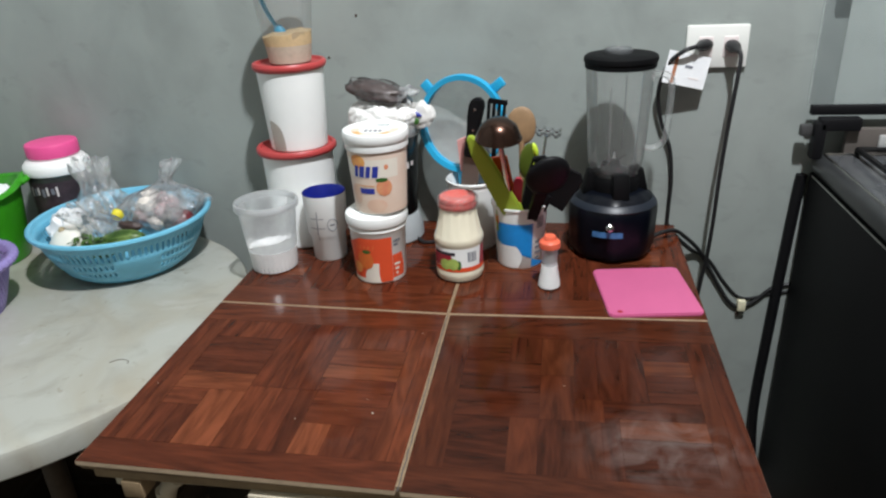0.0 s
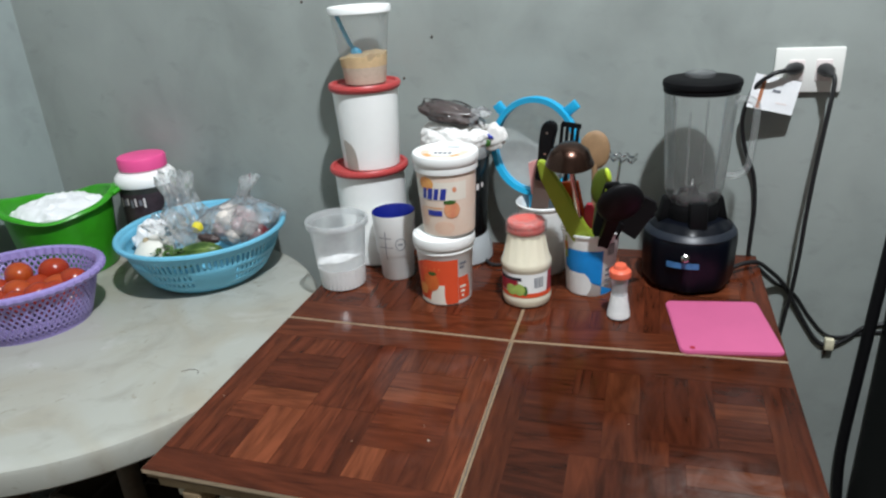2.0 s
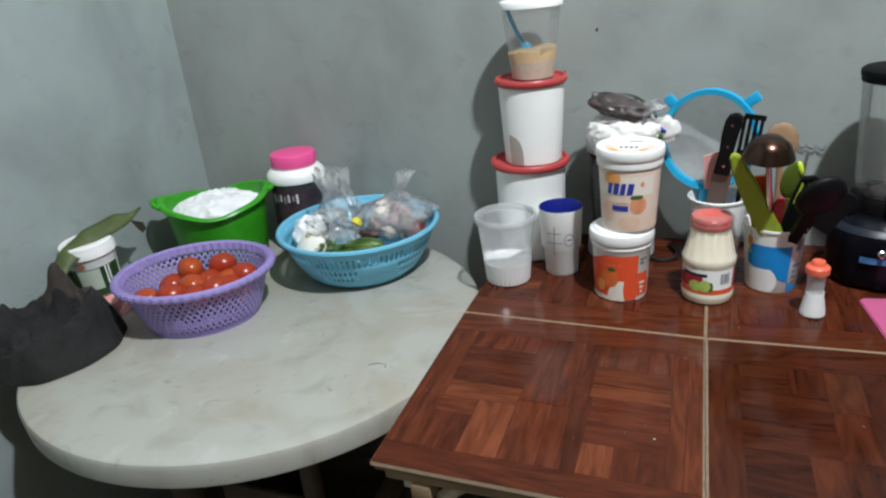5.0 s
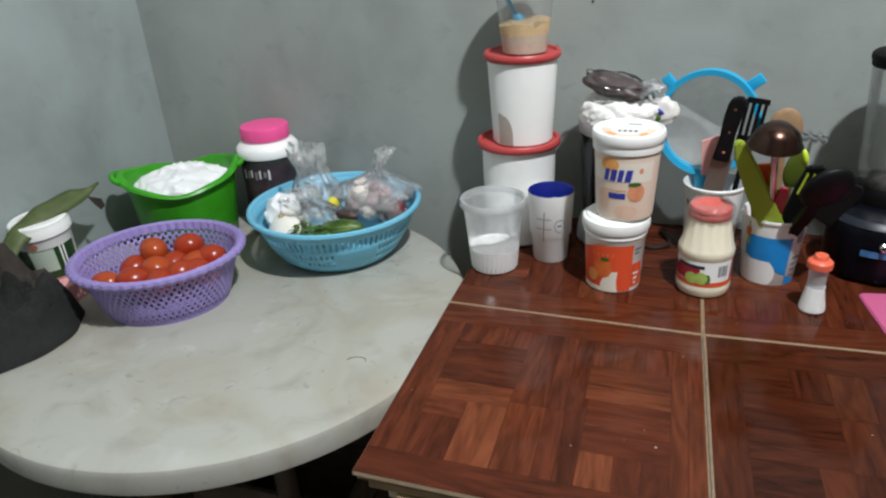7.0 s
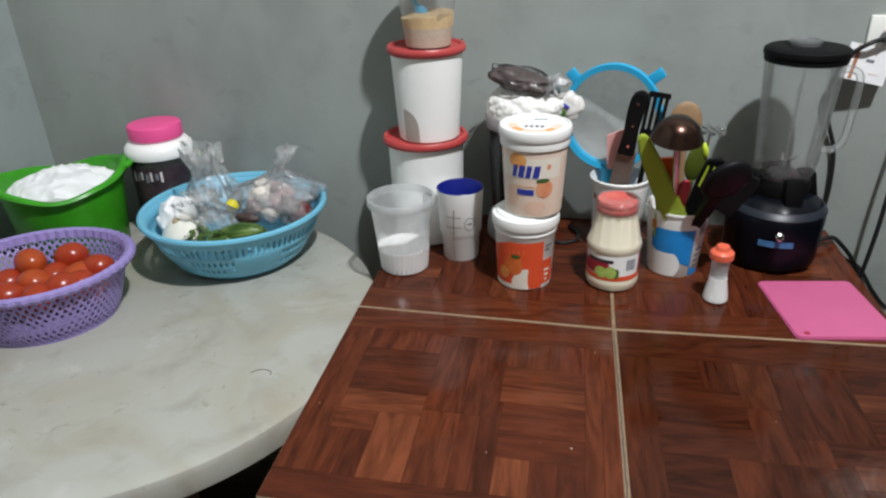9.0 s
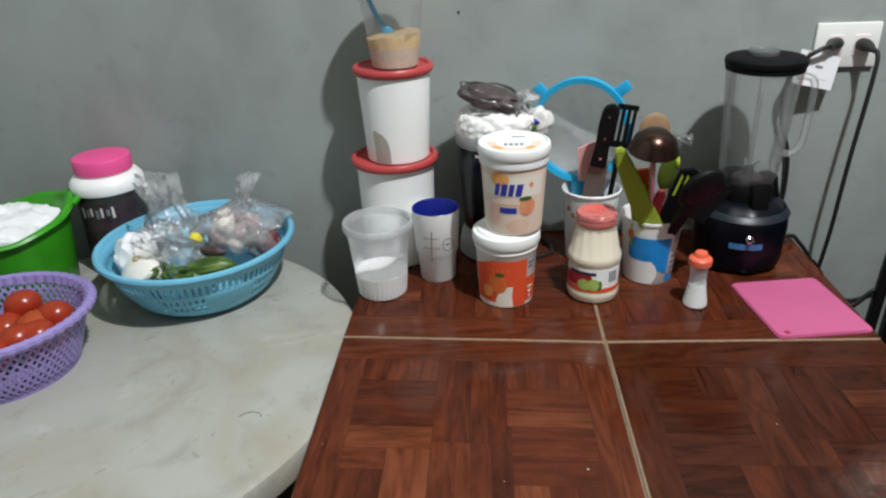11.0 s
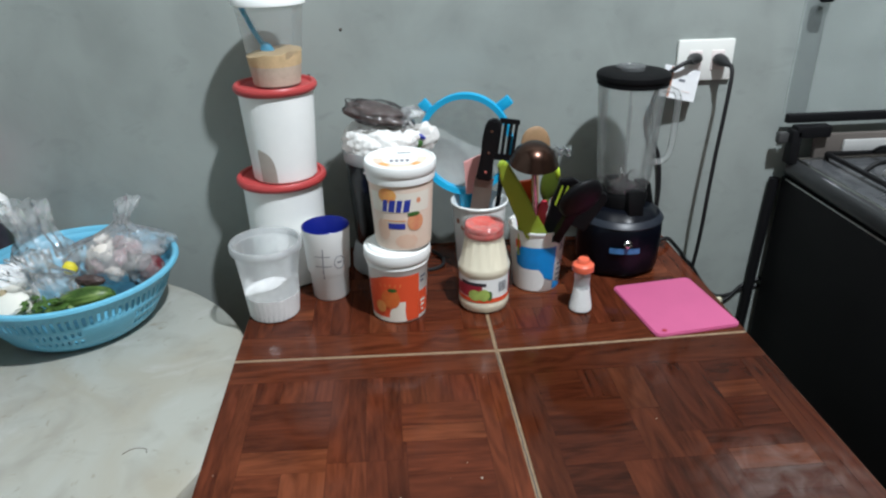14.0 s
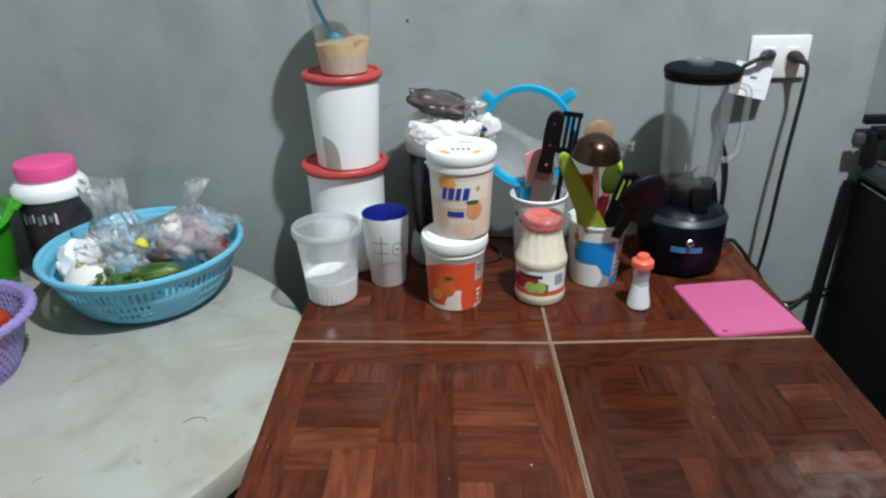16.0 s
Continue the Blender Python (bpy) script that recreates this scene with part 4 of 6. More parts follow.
# emblem: a row of leaning blue blocks
for a, wide in ((-124, 9), (-111, 11), (-98, 9), (-84, 11)):
    part("emblem_block", slant_patch(pot_r, a, 0.0735, 0.0945, wide, 4, 0.0011), M_blue_print, top, "dark blue emblem block")
part("print_bar", strip_patch(pot_r, 0.043, 0.053, const(-118), const(-86), 0.0010), M_blue_print, top, "blue bar of small print")
part("print_bar", strip_patch(pot_r, 0.057, 0.0585, const(-125), const(-85), 0.0010), M_apricot, top)
part("print_mark", disc_patch(pot_r, -60, 0.092, 4, 0.005, 0.0010), M_peach, top)
lid = part("lid", lathe_bm([(0.0570, 0.118), (0.0592, 0.119), (0.0598, 0.124), (0.0592, 0.130), (0.0612, 0.133), (0.0622, 0.139), (0.0622, 0.146), (0.0605, 0.150), (0.0570, 0.151), (0.0550, 0.1475), (0, 0.147)], 64), M_white, top, "white snap lid with printed ring")
part("lid_print", lathe_bm([(0.030, 0.1478), (0.046, 0.1478)], 40, a0=-190, a1=10), M_peach_label, lid, "peach-coloured printed ring")
part("lid_print", lathe_bm([(0.034, 0.1481), (0.044, 0.1481)], 10, a0=-150, a1=-120), M_apricot, lid)
part("lid_print", lathe_bm([(0.034, 0.1481), (0.044, 0.1481)], 10, a0=-60, a1=-35), M_apricot, lid)
part("lid_print", box_bm(-0.018, 0.018, -0.012, -0.004, 0.1473, 0.1480), M_pale_print, lid)
for k in range(4):
    part("lid_print", box_bm(-0.017 + 0.009 * k, -0.012 + 0.009 * k, -0.016, -0.006, 0.1473, 0.1482), M_mark, lid)
part("lid_print", box_bm(-0.004, 0.020, 0.030, 0.033, 0.1473, 0.1482), M_mark, lid)

# ---- mayonnaise jar ----
mj = thing("mayonnaise_jar", (-0.003, 0.163, TZ), "glass mayonnaise jar with red lid and lime label", "jar")
part("glass", lathe_bm([(0, 0.002), (0.038, 0.0), (0.0445, 0.004), (0.0472, 0.012), (0.0476, 0.020), (0.0462, 0.024), (0.0462, 0.074), (0.0482, 0.078), (0.0486, 0.087), (0.0470, 0.092), (0.0440, 0.097), (0.0350, 0.140), (0.0338, 0.144), (0.0338, 0.150)], 72, wave=0.0009, waves=14, wave_from=0.096, wave_to=0.142), M_mayo, mj, "ribbed glass full of pale mayonnaise")
part("lid", lathe_bm([(0.0335, 0.146), (0.0352, 0.1465), (0.0360, 0.149), (0.0355, 0.154), (0.0346, 0.156), (0.0356, 0.159), (0.0354, 0.164), (0.0340, 0.167), (0.031, 0.1675), (0.029, 0.1665), (0, 0.1665)], 56), M_red_foil, mj, "scuffed red screw lid with pale rim")
wrapf = lathe_bm([(0.0345, 0.138), (0.0385, 0.146), (0.0392, 0.156), (0.0388, 0.165), (0.0345, 0.1705), (0.022, 0.1715)], 64)
for v in wrapf.verts:
    k = 1 + 0.07 * noise.noise(v.co * 70) + 0.03 * noise.noise(v.co * 190)
    v.co.x, v.co.y = v.co.x * k, v.co.y * k
part("cling_film", wrapf, M_cling, mj, "clear crinkled film over the lid")
mr_ = const(0.0462)
part("label", strip_patch(mr_, 0.0255, 0.0735, const(-178), const(-2), 0.0004, 4, 40), M_white, mj, "white paper label")
part("label_band", strip_patch(mr_, 0.0255, 0.0345, const(-178), const(-2), 0.0008, 3, 40), M_red_print, mj, "red band at the foot of the label")
part("label_band", strip_patch(mr_, 0.036, 0.060, lambda z: -178, lambda z: -95 - 300 * (z - 0.036), 0.0008), M_crimson, mj)
part("label_band", strip_patch(mr_, 0.060, 0.0665, lambda z: -155, lambda z: -92, 0.0009), M_dark_print, mj, "dark bar of lettering")
part("label_band", strip_patch(mr_, 0.0345, 0.0735, lambda z: -28 + 150 * (z - 0.0345), const(-2), 0.0008), M_crimson, mj)
part("lime", disc_patch(mr_, -118, 0.0405, 15, 0.0115, 0.0012), M_lime_print, mj, "printed lime")
part("lime", disc_patch(mr_, -97, 0.0420, 13, 0.0125, 0.0015), M_lime_print, mj, "printed lime")
part("lime", disc_patch(mr_, -84, 0.0400, 6, 0.0105, 0.0010), M_leaf_print, mj)
for k in range(7):
    part("barcode_bar", strip_patch(mr_, 0.045, 0.066, const(-62 + 3.4 * k), const(-62 + 3.4 * k + (1.9 if k % 3 else 2.6)), 0.0008, 2, 2), M_mark, mj)

# ---- utensil pots ----
up = thing("utensil_pot", (0.112, 0.235, TZ), "white plastic pot with blue print holding kitchen utensils", "pot", "utensil holders")
ur = line_radius(0.0450, 0.0, 0.0550, 0.125)
part("body", lathe_bm([(0, 0.003), (0.042, 0.003), (0.0435, 0.0), (0.0450, 0.002), (0.0550, 0.125), (0.0570, 0.126), (0.0582, 0.129), (0.0575, 0.132), (0.0555, 0.132), (0.0535, 0.127), (0.043, 0.008), (0, 0.008)], 60), M_white, up)
part("blue_print", strip_patch(ur, 0.004, 0.100, lambda z: -142 + 2600 * max(0, 0.055 - z) if z < 0.055 else -150 + 900 * max(0, z - 0.085), const(-58), 0.0006, 16, 20), M_sky_print, up, "bright blue wave print")
part("white_swoosh", strip_patch(ur, 0.004, 0.052, const(-160), lambda z: -82 - 22000 * (z - 0.026) ** 2, 0.0010, 12, 16), M_white, up, "white splash print")
for k in range(6):
    part("barcode_bar", strip_patch(ur, 0.088, 0.113, const(-48 + 3.2 * k), const(-46.4 + 3.2 * k), 0.0008, 2, 2), M_mark, up)
for k in range(4):
    part("print_bar", strip_patch(ur, 0.020 + 0.012 * k, 0.025 + 0.012 * k, const(-50), const(-34 + 4 * (k % 2)), 0.0008, 2, 4), M_mark, up)
part("print_bar", strip_patch(ur, 0.095, 0.112, const(-150), const(-138), 0.0008), M_red_print, up)

bp_ = thing("utensil_pot", (0.008, 0.318, TZ), "white plastic pot holding a strainer and a knife", "pot", "utensil holders")
br = line_radius(0.045, 0.0, 0.055, 0.15)
part("body", lathe_bm([(0, 0.003), (0.042, 0.003), (0.0435, 0.0), (0.0450, 0.002), (0.0550, 0.145), (0.0575, 0.147), (0.0582, 0.151), (0.0560, 0.153), (0.0535, 0.147), (0.043, 0.008), (0, 0.008)], 60), M_white, bp_)
for k in range(5):
    part("print_mark", disc_patch(br, -150 + 14 * k, 0.118 - 0.012 * (k % 3), 5, 0.006, 0.0008), M_brown_print, bp_)

# ---- strainer ----
st = thing("strainer", (-0.018, 0.345, 1.018), "large bright blue plastic strainer with fine nylon mesh", "strainer", turn=-14)
bm = bmesh.new()
rim_rows = []
for k in range(64):
    a = 2 * math.pi * k / 64
    rim_rows.append([bm.verts.new((r * 0.95 * math.cos(a), y + 0.10 * r * math.sin(a), r * math.sin(a))) for r, y in ((0.090, 0.0), (0.1005, -0.002), (0.1025, 0.002), (0.1005, 0.018), (0.090, 0.020))])
for k in range(64):
    p, q = rim_rows[k], rim_rows[(k + 1) % 64]
    for i in range(5):
        bm.faces.new((p[i], q[i], q[(i + 1) % 5], p[(i + 1) % 5]))
part("ring", bm, M_sky, st, "sky-blue plastic ring")
bm = bmesh.new()
rows = []
for j in range(9):
    r = 0.0915 * j / 8
    rows.append([bm.verts.new((r * 0.95 * math.cos(2 * math.pi * k / 40), 0.014 + 0.10 * r * math.sin(2 * math.pi * k / 40) + 0.045 * (1 - (r / 0.0915) ** 2), r * math.sin(2 * math.pi * k / 40))) for k in range(40)] if j else [bm.verts.new((0, 0.059, 0))])
for j in range(8):
    for k in range(40):
        if j == 0:
            bm.faces.new((rows[0][0], rows[1][k], rows[1][(k + 1) % 40]))
        else:
            bm.faces.new((rows[j][k], rows[j + 1][k], rows[j + 1][(k + 1) % 40], rows[j][(k + 1) % 40]))
part("mesh", bm, M_mesh, st, "pale see-through nylon mesh")
for ang, ln in ((47, 0.030), (140, 0.026)):
    a = radians(ang)
    part("ear", box_bm(0.0, ln, 0.000, 0.012, -0.010, 0.010, 0.002), M_sky, st, "resting hook", place=pose(0.094 * math.cos(a), 0.006 + 0.01 * math.sin(a), 0.098 * math.sin(a), 0, -ang + 8, 0))
hd = tube_bm([(0.002, 0.006, -0.096), (0.008, 0.002, -0.14), (0.018, -0.004, -0.20), (0.024, -0.008, -0.245)], 0.016, 12, smooth_steps=4)
part("handle", hd, M_sky, st, "flat blue handle standing in the pot")


# ---- utensils ----
def flat_head(outline, thick, bm=None):
    """A flat head from an outline of (x, z), extruded in y."""
    bm = bm or bmesh.new()
    f = [bm.verts.new((x, -thick / 2, z)) for x, z in outline]
    b = [bm.verts.new((x, thick / 2, z)) for x, z in outline]
    n = len(outline)
    bm.faces.new(f)
    bm.faces.new(b[::-1])
    for i in range(n):
        bm.faces.new((f[(i + 1) % n], f[i], b[i], b[(i + 1) % n]))
    bmesh.ops.recalc_face_normals(bm, faces=bm.faces[:])
    return bm


def oval(w, h, z0, n=24, power=1.0):
    return [(w / 2 * math.copysign(abs(math.cos(a)) ** power, math.cos(a)), z0 + h / 2 * math.sin(a)) for a in [2 * math.pi * k / n for k in range(n)]]


def aim(foot, tip, roll=0.0):
    """A pose at foot whose z runs to tip."""
    f, t = Vector(foot), Vector(tip)
    d = (t - f).normalized()
    x = Vector((1, 0, 0))
    x = (x - d * x.dot(d)).normalized()
    y = d.cross(x)
    m = Matrix((x, y, d)).transposed().to_4x4()
    return Matrix.Translation(f) @ m @ pose(0, 0, 0, 0, 0, roll), (t - f).length


def utensil(name, foot, tip, label, roll=0.0):
    o = new(name)
    m, length = aim(foot, tip, roll)
    o.matrix_basis = m
    tagged(o, label, name.replace("_", " "), "utensils in the pots")
    return o, length


kn, L = utensil("kitchen_knife", (-0.012, 0.300, 0.785), (0.026, 0.264, 1.092), "kitchen knife with black riveted handle, blade down", -12)
part("blade", flat_head([(-0.019, 0.0), (0.018, 0.03), (0.020, L - 0.12), (-0.016, L - 0.12)], 0.0016), M_blade, kn, "worn dull blade")
kh = flat_head([(-0.015, L - 0.125), (0.016, L - 0.125), (0.013, L - 0.07), (0.016, L - 0.03), (0.019, L - 0.012), (0.012, L), (-0.004, L - 0.001), (-0.012, L - 0.012), (-0.014, L - 0.04), (-0.012, L - 0.08)], 0.016)
bmesh.ops.bevel(kh, geom=kh.edges[:], offset=0.003, segments=2, affect="EDGES")
kh = part("handle", kh, M_black, kn, "black plastic handle")
for dz in (0.105, 0.065, 0.022):
    part("rivet", lathe_bm([(0, 0), (0.0028, 0), (0.0028, 0.0185), (0, 0.0185)], 12), M_steel, kh, place=pose(0.002, 0.0093, L - dz, 90, 0, 0))

sp, L = utensil("slotted_turner", (0.036, 0.335, 0.79), (0.064, 0.302, 1.080), "black nylon slotted turner standing in a pot", -6)
for k in range(4):
    x = -0.0195 + 0.0105 * k
    part("slat", flat_head([(x, L - 0.075), (x + 0.0062, L - 0.075), (x + 0.0062, L - 0.008), (x, L - 0.008)], 0.004), M_black, sp)
part("tip", flat_head([(-0.021, L - 0.010), (0.021, L - 0.010), (0.020, L - 0.001), (-0.017, L)], 0.0042), M_black, sp)
part("head_base", flat_head([(-0.0205, L - 0.086), (0.0205, L - 0.086), (0.0205, L - 0.074), (-0.0205, L - 0.074)], 0.0042), M_black, sp)
part("handle", tube_bm([(0, 0, 0), (0, 0, L - 0.082)], 0.005, 8), M_black, sp)

ld, L = utensil("ladle", (0.112, 0.232, 0.78), (0.080, 0.146, 1.044), "dark bronze metal ladle, bowl turned down, shiny", 0)
part("handle", tube_bm([(0, 0, 0), (0, 0, L - 0.02), (0, -0.002, L)], 0.0052, 8), M_steel, ld, "flat steel handle")
part("bowl", lathe_bm([(0, -0.038), (0.020, -0.035), (0.036, -0.022), (0.0445, 0.0), (0.046, 0.002), (0.0445, 0.003), (0.035, -0.019), (0.019, -0.032), (0, -0.035)], 40), M_ladle, ld, "hemispherical bronze-dark bowl", place=pose(0.000, -0.004, L + 0.004, 172, 8, 0) @ Matrix.Scale(0.93, 4))

ws, L = utensil("wooden_spoon", (0.118, 0.262, 0.78), (0.111, 0.288, 1.066), "pale wooden spoon, head up among utensils", 0)
part("head", blob_bm(0.029, 0.007, 0.038, 3, 0.05, 1.5), M_spoon_wood, ws, "oval wooden head", place=pose(0, 0, L - 0.036))
part("handle", tube_bm([(0, 0, 0), (0, 0, L - 0.06)], 0.006, 8), M_spoon_wood, ws)

ms, L = utensil("chrome_masher", (0.135, 0.265, 0.78), (0.160, 0.302, 1.010), "chromed wire masher with zigzag head", 0)
part("stem", tube_bm([(0, 0, 0), (0, 0, L - 0.002)], 0.003, 8), M_chrome, ms)
for k in range(2):
    zig = [(-0.028 + 0.008 * i, 0.014 * (1 if i % 2 else -1), L - 0.004 + 0.010 * k + 0.004 * (i % 2)) for i in range(8)]
    part("wire_head", tube_bm(zig, 0.0033, 8, smooth_steps=4), M_chrome, ms, "bent chrome wire head")

gs, L = utensil("silicone_spatula", (0.138, 0.207, 0.815), (0.020, 0.158, 1.044), "lime green silicone spatula leaning out of the pot", 0)
gb = flat_head([(-0.014, 0.02), (0.012, 0.02), (0.018, 0.06), (0.017, L - 0.06), (0.014, L - 0.012), (0.007, L - 0.001), (-0.003, L - 0.004), (-0.012, L - 0.035), (-0.019, L - 0.11), (-0.022, 0.06)], 0.012)
bmesh.ops.bevel(gb, geom=gb.edges[:], offset=0.0025, segments=2, affect="EDGES")
part("blade", gb, M_lime, gs)

gw, L = utensil("silicone_scraper", (0.098, 0.205, 0.84), (0.097, 0.203, 0.925), "wide olive green scraper low in the pot", 0)
part("blade", flat_head([(-0.030, 0.0), (0.030, 0.0), (0.022, L - 0.028), (-0.006, L - 0.018), (-0.030, L - 0.012)], 0.006), M_lime, gw)

g2, L = utensil("lime_spoon", (0.110, 0.246, 0.80), (0.134, 0.222, 1.020), "olive green spoon with bright lime tip", 14)
part("bowl", blob_bm(0.019, 0.006, 0.038, 5, 0.04, 1.5), M_lime_dark, g2, place=pose(0, 0, L - 0.045))
part("tip", blob_bm(0.006, 0.0075, 0.016, 6, 0.04, 1.5), M_lime_bright, g2, "bright lime edge", place=pose(0.010, -0.001, L - 0.022, 0, -20, 0))
part("handle", tube_bm([(0, 0, 0), (0, 0, L - 0.08)], 0.006, 8), M_lime_dark, g2)

bk, L = utensil("serving_spoon", (0.122, 0.215, 0.82), (0.172, 0.138, 0.992), "large black nylon serving spoon leaning out of the pot", 16)
part("bowl", blob_bm(0.041, 0.014, 0.047, 8, 0.04, 1.2), M_black, bk, "broad black bowl", place=pose(0.002, 0, L - 0.022, 0, 6, 0))
part("handle", flat_head([(-0.009, 0.0), (0.009, 0.0), (0.012, 0.13), (-0.012, 0.13)], 0.010), M_black, bk)

gh, L = utensil("pasta_server", (0.112, 0.222, 0.82), (0.149, 0.180, 1.002), "black nylon server with two bright lime stripes", 6)
hb = flat_head([(-0.010, 0.0), (0.010, 0.0), (0.021, L - 0.075), (0.022, L - 0.02), (0.016, L), (-0.008, L - 0.006), (-0.012, L - 0.05)], 0.010)
bmesh.ops.bevel(hb, geom=hb.edges[:], offset=0.002, segments=2, affect="EDGES")
hb = part("head", hb, M_black, gh)
for dx in (-0.0075, 0.0035):
    part("stripe", flat_head([(dx, L - 0.058), (dx + 0.0038, L - 0.060), (dx + 0.0052, L - 0.018), (dx + 0.0014, L - 0.014)], 0.0112), M_lime_bright, hb, "bright lime stripe")

bt, L = utensil("black_turner", (0.130, 0.225, 0.82), (0.200, 0.200, 0.975), "black nylon turner head beside the blender", -15)
th_ = flat_head([(-0.040, L - 0.085), (0.036, L - 0.088), (0.042, L - 0.012), (0.034, L), (-0.034, L), (-0.042, L - 0.012)], 0.006)
bmesh.ops.bevel(th_, geom=th_.edges[:], offset=0.0015, segments=1, affect="EDGES")
part("head", th_, M_black, bt)
part("handle", tube_bm([(0, 0, 0), (0, 0, L - 0.07)], 0.007, 8), M_black, bt)

rs, L = utensil("red_spatula", (0.098, 0.232, 0.79), (0.072, 0.186, 0.996), "orange-red plastic utensil deep in the pot", 0)
part("blade", flat_head([(-0.010, 0), (0.010, 0), (0.022, L - 0.06), (0.019, L), (-0.017, L), (-0.020, L - 0.06)], 0.005), M_orange_red, rs)
rh, L = utensil("red_spoon", (0.100, 0.245, 0.79), (0.112, 0.186, 0.955), "dark red plastic spoon handle between utensils", 0)
part("handle", flat_head([(-0.007, 0), (0.007, 0), (0.009, L - 0.01), (0.004, L), (-0.004, L), (-0.009, L - 0.01)], 0.006), M_crimson, rh)
pk, L = utensil("pink_spatula", (0.010, 0.330, 0.78), (-0.004, 0.318, 1.005), "pale pink silicone spatula in front of the strainer", 0)
part("blade", flat_head([(-0.019, L - 0.08), (0.019, L - 0.08), (0.020, L - 0.01), (0.014, L), (-0.020, L - 0.012)], 0.006), M_pink_pale, pk)
part("handle", tube_bm([(0, 0, 0), (0, 0, L - 0.075)], 0.005, 8), M_pink_pale, pk)

# ---- salt shaker ----
sh = thing("salt_shaker", (0.174, 0.120, TZ), "small waisted salt shaker with coral cap, half full", "shaker")
part("body", lathe_bm([(0, 0.001), (0.018, 0.0), (0.0205, 0.003), (0.0200, 0.012), (0.0150, 0.040), (0.0140, 0.060), (0.0155, 0.084)], 40), M_frost, sh, "frosted plastic body")
part("salt", lathe_bm([(0, 0.002), (0.0185, 0.0015), (0.0208, 0.004), (0.0203, 0.012), (0.0153, 0.040), (0.0150, 0.047), (0, 0.049)], 40), M_powder, sh, "white salt")
part("cap", lathe_bm([(0.0165, 0.082), (0.0195, 0.083), (0.0200, 0.088), (0.0195, 0.094), (0.0165, 0.097), (0.0120, 0.0985), (0.0115, 0.103), (0.0100, 0.106), (0, 0.1065)], 40), M_coral, sh, "coral-red flip cap")

# ---- pink mat ----
pm = thing("silicone_mat", (0.350, 0.109, TZ), "square pink silicone pot mat with a hanging hole", "mat", turn=7.5)
part("mat", rounded_plate_bm(0.164, 0.184, 0.0055, 0.012), M_pink, pm)
part("hole", lathe_bm([(0, 0.0056), (0.0045, 0.0056), (0.0048, 0.0057)], 16), M_crimson, pm, "dark hanging hole", place=pose(-0.062, -0.080, 0.0002))

# ---- blender ----
bl = thing("blender", (0.298, 0.302, TZ), "black kitchen blender with clear ribbed glass jar", "blender", turn=0)
base = part("base", lathe_bm([(0, 0.006), (0.074, 0.006), (0.0805, 0.010), (0.0845, 0.022), (0.0875, 0.090), (0.0870, 0.102), (0.0855, 0.108), (0.0780, 0.120), (0.0640, 0.134), (0.0520, 0.139), (0, 0.139)], 12 * 6), M_navy_black, bl, "glossy blue-black motor base")
for v in base.data.vertices:
    a = math.atan2(v.co.y, v.co.x)
    k = 1 + 0.022 * math.cos(8 * a)
    v.co.x, v.co.y = v.co.x * k, v.co.y * k
# lamp sheen on the base shoulder, put in as a paler ring
part("shoulder", lathe_bm([(0.0862, 0.1105), (0.0868, 0.112), (0.0792, 0.1225), (0.0770, 0.1235)], 72), M_shoulder_sheen, bl, "paler blue-grey ring painted as the shoulder's sheen")
part("badge", strip_patch(const(0.0893), 0.062, 0.074, const(-118), const(-80), 0.0012, 3, 12), M_badge, bl, "small blue badge with print")
part("switch", lathe_bm([(0, 0), (0.007, 0), (0.0075, 0.003), (0.004, 0.005), (0.0032, 0.018), (0.0025, 0.020), (0, 0.0205)], 20), M_steel, bl, "chrome toggle switch", place=pose(-0.010, -0.0885, 0.083, 75, 0, 0))
for k in range(4):
    part("foot", lathe_bm([(0, 0), (0.010, 0), (0.011, 0.008), (0, 0.008)], 14), M_black, bl, place=pose(0.062 * math.cos(radians(45 + 90 * k)), 0.062 * math.sin(radians(45 + 90 * k)), 0))
for k in range(4):
    a = 20 + 90 * k - 100
    claw = box_bm(0.040, 0.066, -0.017, 0.017, 0.128, 0.180, 0.006)
    for v in claw.verts:
        if v.co.z > 0.15:
            v.co.x -= 0.010
    part("claw", claw, M_rubber, bl, "black jar support", place=pose(0, 0, 0, 0, 0, a))
part("collar", lathe_bm([(0.048, 0.136), (0.050, 0.160), (0.046, 0.168), (0.040, 0.170), (0, 0.170)], 40), M_rubber, bl, "black threaded collar")
jar = part("jar", lathe_bm([(0.040, 0.168), (0.047, 0.172), (0.050, 0.182), (0.0535, 0.20), (0.0645, 0.378), (0.0660, 0.385)], 64, wave=0.0016, waves=8, wave_from=0.19, wave_to=0.345), M_glass, bl, "clear ribbed glass jar")
for k in range(6):
    a = radians(60 * k + 12)
    part("rib", tube_bm([(0.0515 * math.cos(a), 0.0515 * math.sin(a), 0.205), (0.0612 * math.cos(a), 0.0612 * math.sin(a), 0.350)], 0.0022, 6), M_glass, jar)
for k in range(4):
    bld = flat_head([(0, 0), (0.006, 0.0), (0.003, 0.024), (0, 0.026)], 0.001)
    part("blade", bld, M_steel, bl, "steel blade", place=pose(0, 0, 0.190, 50, 0, 90 * k))
part("blade_hub", lathe_bm([(0.028, 0.172), (0.026, 0.178), (0.012, 0.182), (0.008, 0.196), (0, 0.198)], 24), M_seam, bl, "dark grey blade seat")
